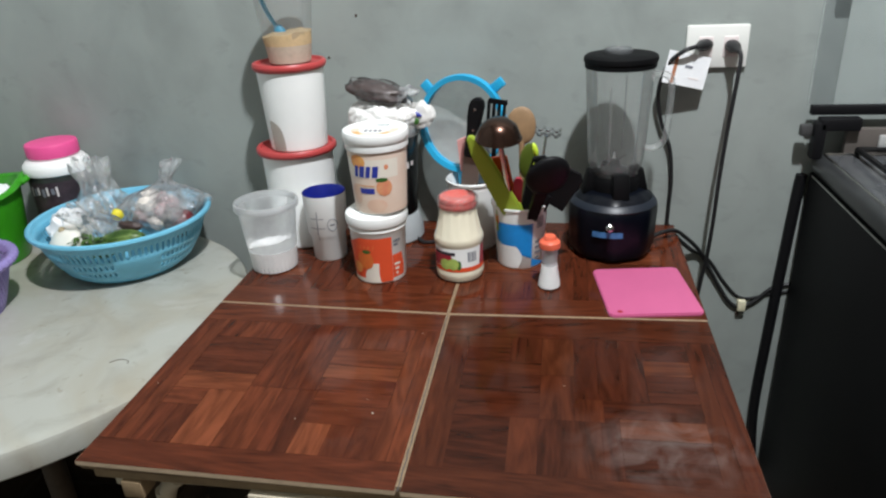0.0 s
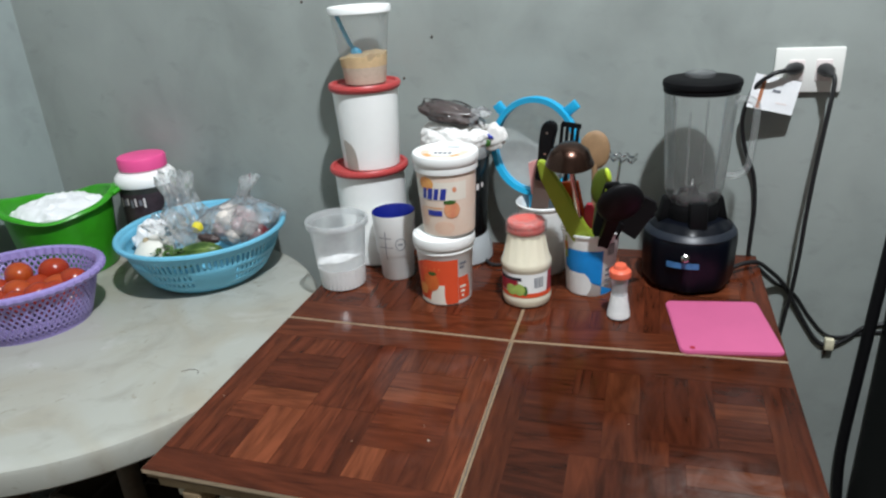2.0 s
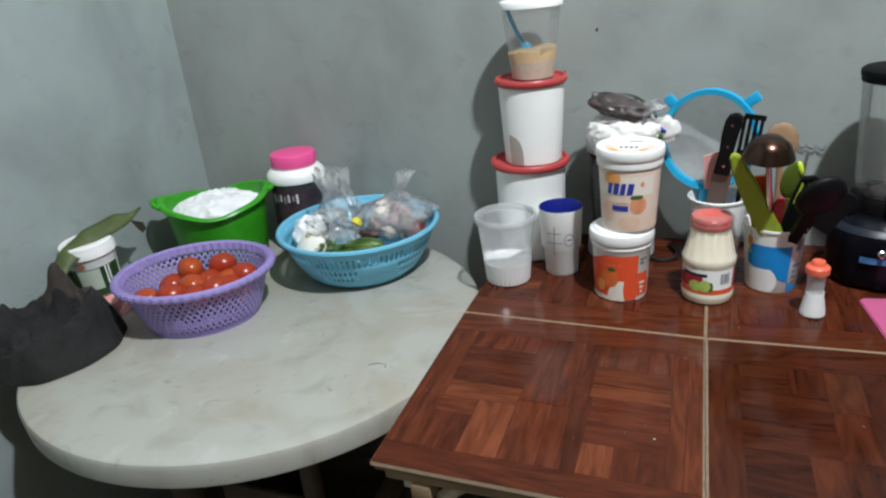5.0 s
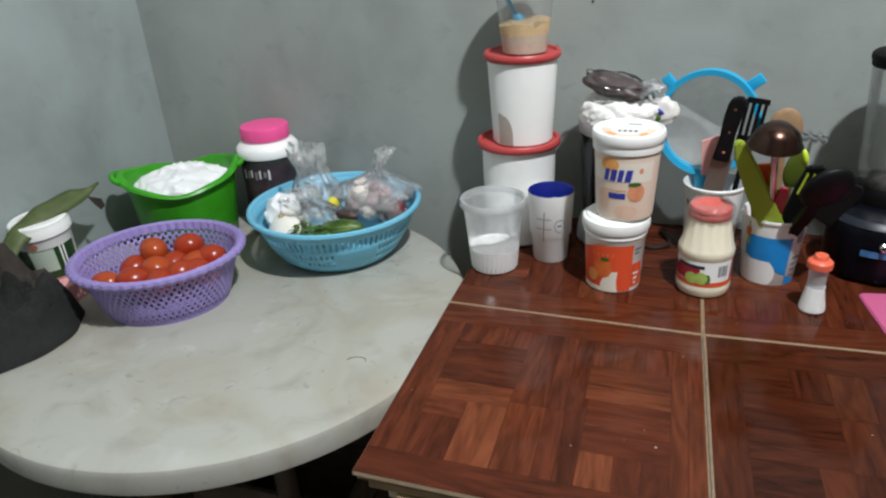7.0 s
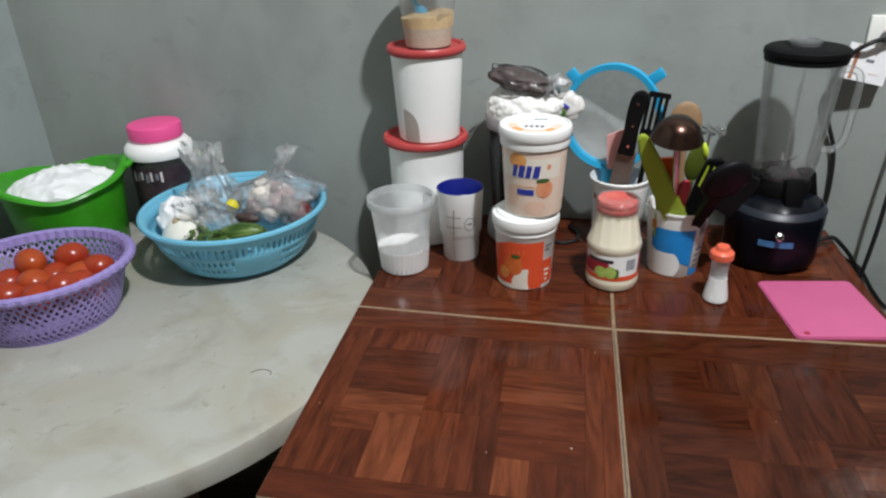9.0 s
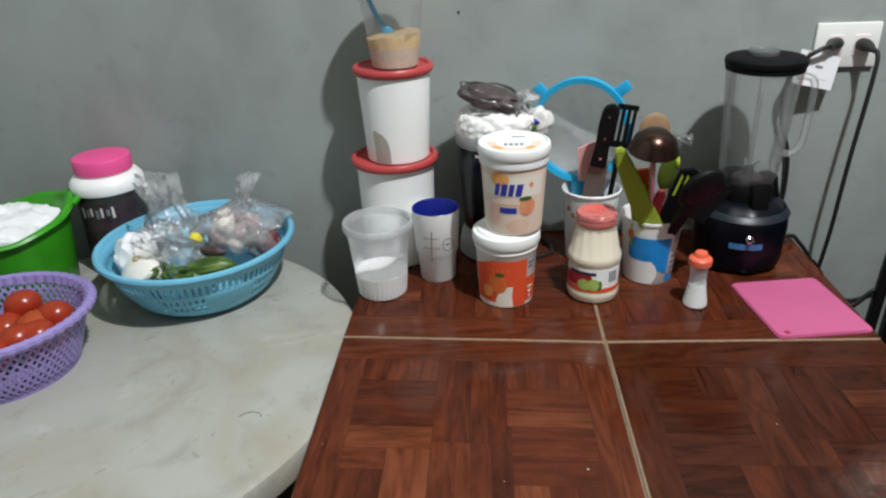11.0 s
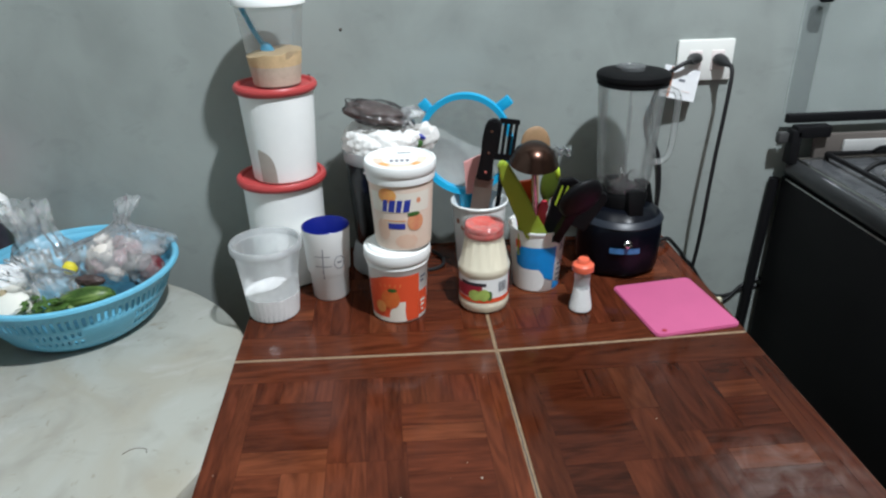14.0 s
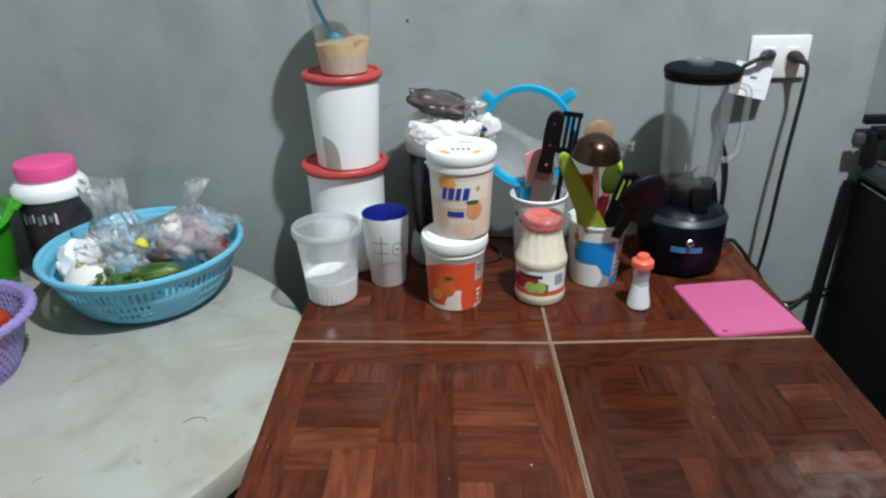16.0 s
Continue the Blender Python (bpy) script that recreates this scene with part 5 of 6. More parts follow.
part("jar_handle", tube_bm([(0.064, 0.010, 0.362), (0.085, 0.012, 0.360), (0.098, 0.014, 0.345), (0.098, 0.014, 0.29), (0.093, 0.012, 0.235), (0.076, 0.010, 0.218), (0.054, 0.008, 0.220)], 0.0065, 10, smooth_steps=5), M_glass, bl, "clear glass handle")
lidb = part("lid", lathe_bm([(0.061, 0.378), (0.0662, 0.379), (0.0672, 0.384), (0.0662, 0.387), (0.0686, 0.389), (0.0693, 0.393), (0.0683, 0.399), (0.0642, 0.402), (0.050, 0.404), (0.030, 0.404), (0, 0.403)], 64), M_rubber, bl, "black rubber lid with a stepped rim")
part("filler_cap", lathe_bm([(0.027, 0.4035), (0.027, 0.410), (0.025, 0.412), (0.021, 0.4125), (0.019, 0.410), (0, 0.4095)], 36), M_cap, lidb, "clear filler cap", place=pose(-0.004, 0.008, 0))

# ---- black tumbler blender behind the pots ----
nb = thing("personal_blender", (-0.186, 0.354, TZ), "small black personal blender on a light grey base", "blender")
part("base", lathe_bm([(0, 0.0), (0.068, 0.0), (0.072, 0.005), (0.071, 0.030), (0.066, 0.050), (0.061, 0.062), (0, 0.064)], 48), M_grey_base, nb, "light grey rounded base")
nbr = line_radius(0.061, 0.064, 0.072, 0.238)
part("cup", lathe_bm([(0.058, 0.060), (0.061, 0.064), (0.072, 0.238), (0.070, 0.240), (0, 0.240)], 48), M_black_cup, nb, "glossy black cup")
part("rim", lathe_bm([(0.070, 0.237), (0.0730, 0.238), (0.0765, 0.262), (0.0755, 0.264), (0.072, 0.262), (0.068, 0.241)], 56), M_frost, nb, "milky clear rim")
for k in range(4):
    part("emblem_bar", strip_patch(nbr, 0.172 + 0.004 * (k % 2), 0.186, const(-62 + 11 * k), const(-56 + 11 * k), 0.0008, 2, 3), M_pale_print, nb, "pale emblem bar")
part("emblem_bar", strip_patch(nbr, 0.226, 0.231, const(-118), const(-104), 0.0008, 2, 3), M_pale_print, nb)
part("cord", tube_bm([(0.058, -0.02, 0.006), (0.085, -0.05, 0.005), (0.115, -0.035, 0.005), (0.12, 0.0, 0.005), (0.10, 0.04, 0.005)], 0.0035, 8, smooth_steps=5), M_cord, nb, "black mains cord")

fp = thing("foam_net_pack", (-0.184, 0.348, TZ + 0.2415), "white bubbled plastic pack resting on the black cup", "packaging")
bm = blob_bm(0.077, 0.068, 0.048, 11, 0.08, 2.0, 6)
for v in bm.verts:
    near = noise.voronoi(v.co * 84)[0][0]
    v.co += v.co.normalized() * 0.0055 * (0.6 - near)
    v.co.z = max(v.co.z, -0.028)
part("pack", bm, M_foam, fp, place=pose(0.002, 0, 0.034))
bn = thing("bag_of_beans", (-0.188, 0.332, TZ + 0.314), "clear bag of dark beans lying on the pack", "bag")
solid(part("bag_tail", crumple_bm(0.055, 0.045, 0.020, 8, 14, 0.010, 60), M_bag, bn, "crinkled open end", place=pose(0.062, -0.004, 0.010, 0, -25, 20)), 0.0006)
bm = blob_bm(0.062, 0.042, 0.020, 5, 0.22, 2.0, 4)
for v in bm.verts:
    v.co += v.co.normalized() * 0.002 * abs(noise.noise(v.co * 130))
part("beans", bm, M_beans, bn, "dark brown beans", place=pose(0, 0, 0.018, 0, 13, 0))
bm = blob_bm(0.068, 0.046, 0.0235, 5, 0.24, 2.4, 5)
part("film", bm, M_wrap, bn, "crinkled clear plastic", place=pose(0.003, 0, 0.019, 0, 13, 0))
wp = thing("printed_pouch", (-0.100, 0.335, TZ + 0.282), "white plastic pouch with green and blue print", "pouch")
part("pouch", blob_bm(0.028, 0.008, 0.028, 9, 0.25, 2.5, 4), M_foam, wp, place=pose(0, 0, 0.0, 0, 25, 0))
part("print_patch", blob_bm(0.010, 0.003, 0.008, 3, 0.2), M_leaf_print, wp, "green print", place=pose(-0.012, -0.0095, -0.010, 0, 25, 0))
part("print_patch", blob_bm(0.012, 0.003, 0.0045, 4, 0.2), M_blue_print, wp, "blue print", place=pose(-0.008, -0.0095, 0.004, 0, 25, 0))
# ---- wall socket, plugs, cords ----
so = thing("wall_socket", (0.495, Y1, 1.151), "white double wall socket with two black plugs in it", "socket")
part("plate", box_bm(-0.060, 0.060, -0.009, 0.0, -0.042, 0.042, 0.003), M_socket, so)
for dx in (-0.022, 0.026):
    part("outlet", box_bm(dx - 0.014, dx + 0.014, -0.0115, -0.007, -0.020, 0.020, 0.002), M_socket_face, so, "pinkish white outlet insert")


def plug(at, turn, bend, cord, label):
    o = thing("power_plug", at, label, "plug", "plugs in the socket")
    part("plug_body", lathe_bm([(0, -0.002), (0.013, -0.002), (0.0145, 0.004), (0.0140, 0.016), (0.0105, 0.026), (0.0070, 0.034), (0.0050, 0.046), (0, 0.047)], 24, 1.0, 0.8), M_cord, o, "black moulded plug", place=bend)
    part("cord", tube_bm(cord, 0.0042, 10, smooth_steps=6), M_cord, o, "black rubber cord")
    return o


P1, P2 = (0.475, 0.436, 1.156), (0.522, 0.436, 1.154)


def rel(p, pts):
    return [(a - p[0], b - p[1], c - p[2]) for a, b, c in pts]


plug(P1, 0, pose(0, 0, 0, 90, 0, -38), rel(P1, [(0.447, 0.402, 1.156), (0.426, 0.395, 1.150), (0.400, 0.405, 1.124), (0.386, 0.420, 1.066), (0.398, 0.430, 1.00), (0.421, 0.434, 0.94), (0.430, 0.436, 0.87), (0.430, 0.438, 0.80), (0.432, 0.4455, 0.70), (0.45, 0.446, 0.55), (0.50, 0.444, 0.40)]), "black plug whose cord carries a white tag")
plug(P2, 0, pose(0, 0, 0, 100, 0, 10), rel(P2, [(0.530, 0.392, 1.148), (0.532, 0.386, 1.134), (0.529, 0.380, 1.10), (0.524, 0.376, 1.04), (0.519, 0.375, 0.96), (0.516, 0.375, 0.88), (0.515, 0.378, 0.79), (0.512, 0.385, 0.70), (0.506, 0.395, 0.62), (0.50, 0.41, 0.45), (0.56, 0.41, 0.35)]), "black plug with a long hanging cord")
tag_ = thing("cord_tag", (0.438, 0.412, 1.114), "white paper warning tag with brown stripe on a cord", "tag")
TM = pose(0, 0, 0, -8, 14, 14)
part("card", box_bm(-0.046, 0.044, -0.0006, 0.0006, -0.036, 0.028), M_paper, tag_, place=TM)
part("stripe", box_bm(-0.030, -0.023, -0.0014, -0.0008, -0.034, 0.026), M_brown_print, tag_, "brown printed stripe", place=TM)
part("print_bar", box_bm(-0.006, 0.010, -0.0014, -0.0008, 0.000, 0.005), M_mark, tag_, "small dark print", place=TM)
part("print_bar", box_bm(0.006, 0.028, -0.0014, -0.0008, -0.020, -0.017), M_pale_print, tag_, place=TM)
bc = thing("extension_cable", (0.40, 0.36, TZ + 0.006), "two black cables sagging over the table edge", "cable")
B0 = (0.40, 0.36, TZ + 0.006)
part("cord", tube_bm(rel(B0, [(0.385, 0.335, 0.775), (0.410, 0.355, 0.778), (0.438, 0.375, 0.774), (0.468, 0.405, 0.745), (0.505, 0.432, 0.702), (0.535, 0.438, 0.65), (0.560, 0.440, 0.607), (0.585, 0.440, 0.570), (0.611, 0.440, 0.556), (0.645, 0.441, 0.575), (0.675, 0.442, 0.606), (0.72, 0.443, 0.62)]), 0.0045, 10, smooth_steps=6), M_cord, bc)
part("cord", tube_bm(rel(B0, [(0.430, 0.441, 0.765), (0.452, 0.442, 0.735), (0.49, 0.443, 0.70), (0.53, 0.443, 0.675), (0.565, 0.443, 0.625), (0.600, 0.443, 0.585), (0.630, 0.443, 0.578), (0.675, 0.443, 0.592), (0.72, 0.443, 0.60)]), 0.0035, 8, smooth_steps=6), M_cord, bc, "second thin cord")
cc = thing("cable_clip", (0.613, 0.437, 0.560), "cream cable clip nailed to the wall", "clip")
part("clip", box_bm(-0.009, 0.009, -0.008, 0.012, -0.010, 0.016, 0.002), M_clip, cc)
part("nail", lathe_bm([(0, 0), (0.004, 0), (0.004, 0.016), (0, 0.016)], 10), M_nail, cc, place=pose(-0.006, 0.004, -0.026, 0, 0, 0))

# ---- stove ----
sv = thing("gas_stove", (0, 0, 0), "dark grey gas stove with raised glass cover against the wall", "stove")
SX0, SX1, SY0, SY1 = 0.706, 1.47, -0.19, 0.425
part("body", box_bm(SX0, SX1, SY0, SY1, 0.08, 0.893, 0.004), M_stove, sv, "dark grey enamelled side panels")
part("plinth", box_bm(SX0 + 0.03, SX1 - 0.03, SY0 + 0.05, SY1 - 0.02, 0.0, 0.08), M_black, sv)
part("gas_hose", tube_bm([(0.693, SY1 + 0.004, 0.885), (0.690, SY1 + 0.005, 0.81), (0.685, SY1 + 0.006, 0.66), (0.680, SY1 + 0.006, 0.50), (0.676, SY1 + 0.006, 0.28), (0.69, SY1 + 0.005, 0.12)], 0.0115, 10, smooth_steps=5), M_black, sv, "black rubber gas hose behind the stove")
rimb = box_bm(SX0 - 0.004, SX1 + 0.004, SY0 - 0.012, SY1, 0.894, 0.936, 0.016, 5)
part("cooktop", rimb, M_cooktop_rim, sv, "rounded dark grey cooktop edge")
well = box_bm(SX0 + 0.018, SX1 - 0.018, SY0 + 0.02, SY1 - 0.03, 0.9362, 0.9368)
part("well", well, M_cooktop, sv, "glossy sunken burner well")
# highlight line along the cooktop edge, modelled as a steel bead
part("rim_bead", tube_bm([(SX0 + 0.014, SY0 + 0.016, 0.9362), (SX0 + 0.014, SY1 - 0.024, 0.9362), (SX1 - 0.014, SY1 - 0.024, 0.9362), (SX1 - 0.014, SY0 + 0.016, 0.9362)], 0.004, 8, True), M_steel, sv, "bright steel bead drawn for the rim's highlight")
part("panel_seam", box_bm(SX0 - 0.0016, SX0 - 0.0002, SY0 + 0.005, SY1 - 0.02, 0.8885, 0.8915), M_alu, sv, "bright seam along the side")
for bx, by in ((0.88, 0.26), (0.88, -0.02), (1.12, 0.26), (1.12, -0.02), (1.34, 0.26), (1.34, -0.02)):
    bu = part("burner", lathe_bm([(0.050, 0.9362), (0.050, 0.941), (0.036, 0.944), (0.034, 0.950), (0, 0.951)], 32), M_alu, sv, "aluminium burner ring", place=pose(bx, by, 0))
    part("burner_cap", lathe_bm([(0.031, 0.950), (0.031, 0.955), (0.026, 0.958), (0, 0.958)], 28), M_iron, bu, "black burner cap")
for gx in (0.88, 1.12, 1.34):
    bm = tube_bm([(gx - 0.105, -0.15, 0.952), (gx - 0.105, 0.385, 0.952), (gx + 0.105, 0.385, 0.952), (gx + 0.105, -0.15, 0.952)], 0.0055, 8, True)
    for by in (0.26, -0.02):
        for dx, dy in ((1, 0), (-1, 0), (0, 1), (0, -1)):
            far = 0.105 if dx else 0.125
            tube_bm([(gx + dx * far, by + dy * far, 0.953), (gx + dx * far * 0.75, by + dy * far * 0.75, 0.972), (gx + dx * 0.028, by + dy * 0.028, 0.972)], 0.005, 8, bm=bm, smooth_steps=3)
    tube_bm([(gx - 0.105, 0.12, 0.953), (gx + 0.105, 0.12, 0.953)], 0.005, 8, bm=bm)
    for cx, cy in ((-0.105, -0.15), (0.105, -0.15), (-0.105, 0.385), (0.105, 0.385)):
        tube_bm([(gx + cx, cy, 0.9352), (gx + cx, cy, 0.952)], 0.0055, 8, bm=bm)
    part("grate", bm, M_iron, sv, "black wire pan grate")
part("back_guard", box_bm(SX0 + 0.05, SX1 - 0.01, SY1 - 0.022, SY1 - 0.006, 0.934, 0.990, 0.003), M_brown_gap, sv, "stained back strip")
part("back_strip", box_bm(0.815, SX1 - 0.01, SY1 - 0.030, SY1 - 0.0225, 0.950, 0.978, 0.003), M_pale_metal, sv, "pale metal strip")
for hx_ in (0.69, 1.36):
    part("hinge", box_bm(hx_ + 0.008, hx_ + 0.085, SY1 - 0.040, SY1 - 0.012, 0.988, 1.014, 0.004), M_black, sv, "black hinge bracket")
    part("hinge", box_bm(hx_, hx_ + 0.022, SY1 - 0.040, SY1 - 0.012, 0.930, 1.006, 0.004), M_black, sv)
part("cover_rail", box_bm(0.684, SX1, SY1 - 0.018, SY1 - 0.002, 1.016, 1.036, 0.003), M_black, sv, "black bottom rail of the glass cover")
part("glass_strip", box_bm(0.680, 0.724, SY1 - 0.012, SY1 - 0.007, 1.036, 1.56, 0.0015), M_lid_strip, sv, "darker strip along the left side of the glass").visible_shadow = False
part("glass_cover", box_bm(0.7245, SX1, SY1 - 0.012, SY1 - 0.007, 1.036, 1.56, 0.0015), M_lid_glass, sv, "raised tinted glass cover").visible_shadow = False
part("cover_bumper", box_bm(0.700, 0.728, SY1 - 0.026, SY1 - 0.012, 1.262, 1.300, 0.005), M_black, sv, "black rubber bumper of the cover")
part("cover_edge", box_bm(0.676, 0.6795, SY1 - 0.013, SY1 - 0.006, 1.036, 1.56, 0.001), M_lid_glass, sv, "grey edge trim of the cover").visible_shadow = False
part("hinge_stub", box_bm(0.668, 0.690, SY1 - 0.025, SY1 - 0.008, 0.975, 0.998, 0.003), M_seam, sv)

# unseen white board, added to give the front tile a bright reflection
wb = thing("wall_reflector", (0.97, Y1, 1.60), "unseen white board added above the stove to reflect in the tiles", "board")
part("board", box_bm(-0.235, 0.52, -0.012, 0.0, -0.205, 0.20, 0.003), M_white, wb)

# ---- blue colander with vegetables ----
BC = (-0.783, 0.243, RZ)
co = thing("colander", BC, "sky-blue round plastic colander full of bagged vegetables", "colander")
prof = [(0.104, 0.0), (0.118, 0.004), (0.138, 0.020), (0.161, 0.056), (0.174, 0.088), (0.180, 0.106), (0.184, 0.116)]


def prof_r(z):
    for (r0, z0), (r1, z1) in zip(prof, prof[1:]):
        if z <= z1:
            return r0 + (r1 - r0) * (z - z0) / (z1 - z0)
    return prof[-1][0]


def slotted_wall(zs, slots, n, keep, sx=1.0, sy=1.0):
    """A turned wall in rows of cells; in slot rows every second cell stays open inside the kept frames."""
    bm = bmesh.new()
    rings = [[bm.verts.new((sx * prof_r(z) * math.cos(2 * math.pi * k / n), sy * prof_r(z) * math.sin(2 * math.pi * k / n), z)) for k in range(n)] for z in zs]
    for j in range(len(zs) - 1):
        for k in range(n):
            if j in slots and k % 2 == 0 and keep(k, j):
                continue
            bm.faces.new((rings[j][k], rings[j][(k + 1) % n], rings[j + 1][(k + 1) % n], rings[j + 1][k]))
    return bm


wallb = slotted_wall([0.0, 0.004, 0.020, 0.032, 0.042, 0.052, 0.064, 0.074, 0.096, 0.106, 0.116], {3, 5, 7}, 176, lambda k, j: (k // 16) % 2 == 0 or j == 7)
solid(part("bowl_wall", wallb, M_blue_bowl, co, "pierced blue wall"), 0.003)
part("bowl_floor", lathe_bm([(0, 0.004), (0.096, 0.004), (0.105, 0.0), (0.104, 0.007), (0.096, 0.007), (0, 0.007)], 64), M_blue_bowl, co)
part("rim", lathe_bm([(0.181, 0.112), (0.185, 0.110), (0.191, 0.112), (0.1940, 0.117), (0.1925, 0.122), (0.188, 0.124), (0.183, 0.122), (0.180, 0.116), (0.181, 0.112)], 96), M_blue_bowl, co, "rolled blue rim")


def at_bowl(x, y, z):
    return (BC[0] + x, BC[1] + y, BC[2] + z)


on = thing("white_onion", at_bowl(-0.072, -0.085, 0.085), "large white onion in the colander", "onion")
part("bulb", lathe_bm([(0, -0.036), (0.017, -0.035), (0.036, -0.021), (0.045, 0.0), (0.041, 0.019), (0.025, 0.032), (0.011, 0.037), (0, 0.037)], 40), M_onion, on, place=pose(0, 0, 0.0, 18, -12, 0))
part("root", lathe_bm([(0.006, 0.035), (0.008, 0.038), (0.004, 0.043), (0, 0.043)], 12), M_onion_root, on, place=pose(0, 0, 0, 18, -12, 0))
pp = thing("crumpled_paper", at_bowl(-0.112, -0.030, 0.098), "crumpled white paper tucked into the colander", "paper")
solid(part("sheet", crumple_bm(0.085, 0.075, 0.05, 3, 18, 0.016, 40), M_paper, pp, place=pose(0, 0, 0, 25, -20, 30)), 0.0008)
b1 = thing("plastic_bag", at_bowl(-0.045, 0.010, 0.070), "crinkled clear plastic bag standing open in the colander", "bag")
part("film", bag_bm(0.058, 0.168, 1, 0.58, 0.72, (-0.032, 0.02), crease=0.42), M_bag, b1)
part("film", bag_bm(0.046, 0.112, 4, 0.7, 0.9, (-0.03, 0.0), crease=0.45), M_bag, b1, place=pose(0.050, -0.062, 0.0, 12, -14, 0))
b2 = thing("bag_of_garlic", at_bowl(0.068, 0.045, 0.066), "knotted clear bag of garlic bulbs", "bag")
part("film", bag_bm(0.096, 0.158, 2, 0.13, 0.25, (0.034, 0.030), crease=0.48, belly=0.40), M_bag_thick, b2, "crinkled clear plastic")
part("knot", blob_bm(0.013, 0.011, 0.009, 7, 0.3, 3), M_bag, b2, "twisted knot", place=pose(0.022, 0.018, 0.118, 0, 25, 0))
rnd = random.Random(12)
for k in range(18):
    ang, lift = 2.4 * k, k / 17
    rad = 0.074 * math.sqrt((k % 8 + 0.6) / 8.6) * (1 - 0.40 * lift)
    x, y, z, r = rad * math.cos(ang), 0.75 * rad * math.sin(ang), 0.020 + 0.060 * lift, 0.015 + 0.005 * rnd.random()
    gb = lathe_bm([(0, -r * 0.8), (r * 0.6, -r * 0.75), (r * 0.9, -r * 0.5), (r, -r * 0.1), (r * 0.9, r * 0.35), (r * 0.6, r * 0.7), (r * 0.3, r * 0.95), (r * 0.14, r * 1.25), (0, r * 1.3)], 42, 1.0, 0.85, wave=r * 0.08, waves=6, wave_from=-r * 0.7, wave_to=r * 0.75)
    part("garlic_bulb", gb, M_garlic_purple if k % 3 == 1 else M_garlic, b2, "pale garlic bulb", place=pose(x, y, z, 50 * math.sin(k * 2.1), 45 * math.cos(k * 1.7), 50 * k))
ro = thing("red_onion", at_bowl(0.142, 0.010, 0.098), "dark red onion in cling film at the rim", "onion")
part("bulb", blob_bm(0.027, 0.026, 0.032, 3, 0.06, 1.5), M_red_onion, ro)
ck = thing("dried_chilli", at_bowl(0.052, -0.050, 0.112), "small shrivelled black chilli beside the garlic", "chilli")
part("pod", blob_bm(0.025, 0.012, 0.011, 6, 0.25, 3), M_beans, ck, place=pose(0, 0, 0, 0, 10, 12))
bm = blob_bm(0.033, 0.030, 0.034, 13, 0.3, 3, 4)
part("film", bm, M_bag, ro, "cling film wrapping", place=pose(-0.008, -0.004, 0.003))
for k, (x, y, rz, ln) in enumerate(((0.060, -0.098, 6, 0.048), (0.022, -0.116, 14, 0.032), (0.060, -0.075, -10, 0.048))):
    cu = thing("green_squash", at_bowl(x, y, (0.102, 0.086, 0.090)[k]), "small green squash with pale flecks in the colander", "squash", "green squash in the colander")
    part("fruit", blob_bm(ln, 0.021, 0.020, 4 + k, 0.06, 1.6), M_cuke_striped, cu, place=pose(0, 0, 0, 0, -6, rz))
    part("stalk", lathe_bm([(0.006, 0), (0.005, 0.012), (0, 0.013)], 10), M_herb, cu, place=pose(-ln * 0.97, -0.1 * ln, 0, 0, -90, rz))
hb_ = thing("herb_bunch", at_bowl(-0.014, -0.116, 0.076), "small bunch of green herbs in the colander", "herbs")
bm = bmesh.new()
rnd = random.Random(5)
for k in range(170):
    c = Vector((rnd.uniform(-0.03, 0.075), rnd.uniform(-0.018, 0.030), rnd.uniform(0.0, 0.036)))
    a, t = rnd.uniform(0, 6.28), rnd.uniform(-0.6, 0.6)
    ax, ay = Vector((math.cos(a), math.sin(a), t)).normalized() * 0.010, Vector((-math.sin(a), math.cos(a), 0.2)) * 0.004
    bm.faces.new([bm.verts.new(c + q) for q in (-ax, ay * 0.8, ax, -ay)])
part("leaves", bm, M_herb, hb_, smooth=False)
yl = thing("yellow_lime", at_bowl(0.012, -0.030, 0.130), "small yellow lime showing between the bags", "lime")
part("fruit", blob_bm(0.013, 0.012, 0.013, 2, 0.15), M_yellow, yl)

# ---- purple basket with tomatoes ----
PC = (-1.036, -0.044, RZ)
pb = thing("basket", PC, "purple pierced plastic basket holding ripe tomatoes", "basket", turn=24)
pb.scale = (0.95, 0.97, 1.19)
NP = 66
bm = bmesh.new()
levels = []
for j in range(11):
    z = 0.006 + 0.080 * j / 10
    r = 0.120 + (0.156 - 0.120) * (z / 0.088) ** 0.9
    levels.append([bm.verts.new((1.04 * r * math.cos(2 * math.pi * (k + 0.5 * (j % 2)) / NP), 0.90 * r * math.sin(2 * math.pi * (k + 0.5 * (j % 2)) / NP), z)) for k in range(NP)])
cells = []
for j in range(9):
    for k in range(NP):
        if j % 2 == 0:
            lft, rgt = levels[j + 1][k - 1], levels[j + 1][k]
        else:
            lft, rgt = levels[j + 1][k], levels[j + 1][(k + 1) % NP]
        cells.append(bm.faces.new((levels[j][k], rgt, levels[j + 2][k], lft)))
bm.normal_update()
made = bmesh.ops.inset_individual(bm, faces=cells, thickness=0.0021, use_even_offset=True)
bmesh.ops.delete(bm, geom=cells, context="FACES_ONLY")
lat = part("lattice", bm, M_purple, pb, "diagonal lattice wall")
solid(lat, 0.0028, 0.0)
ell = dict(sx=1.04, sy=0.90)
part("foot_band", lathe_bm([(0.116, 0.0), (0.121, 0.0), (0.1235, 0.008), (0.1225, 0.012), (0.118, 0.010), (0.116, 0.0)], 72, **ell), M_purple, pb)
part("basket_floor", lathe_bm([(0, 0.003), (0.118, 0.003), (0.118, 0.006), (0, 0.006)], 64, **ell), M_purple, pb)
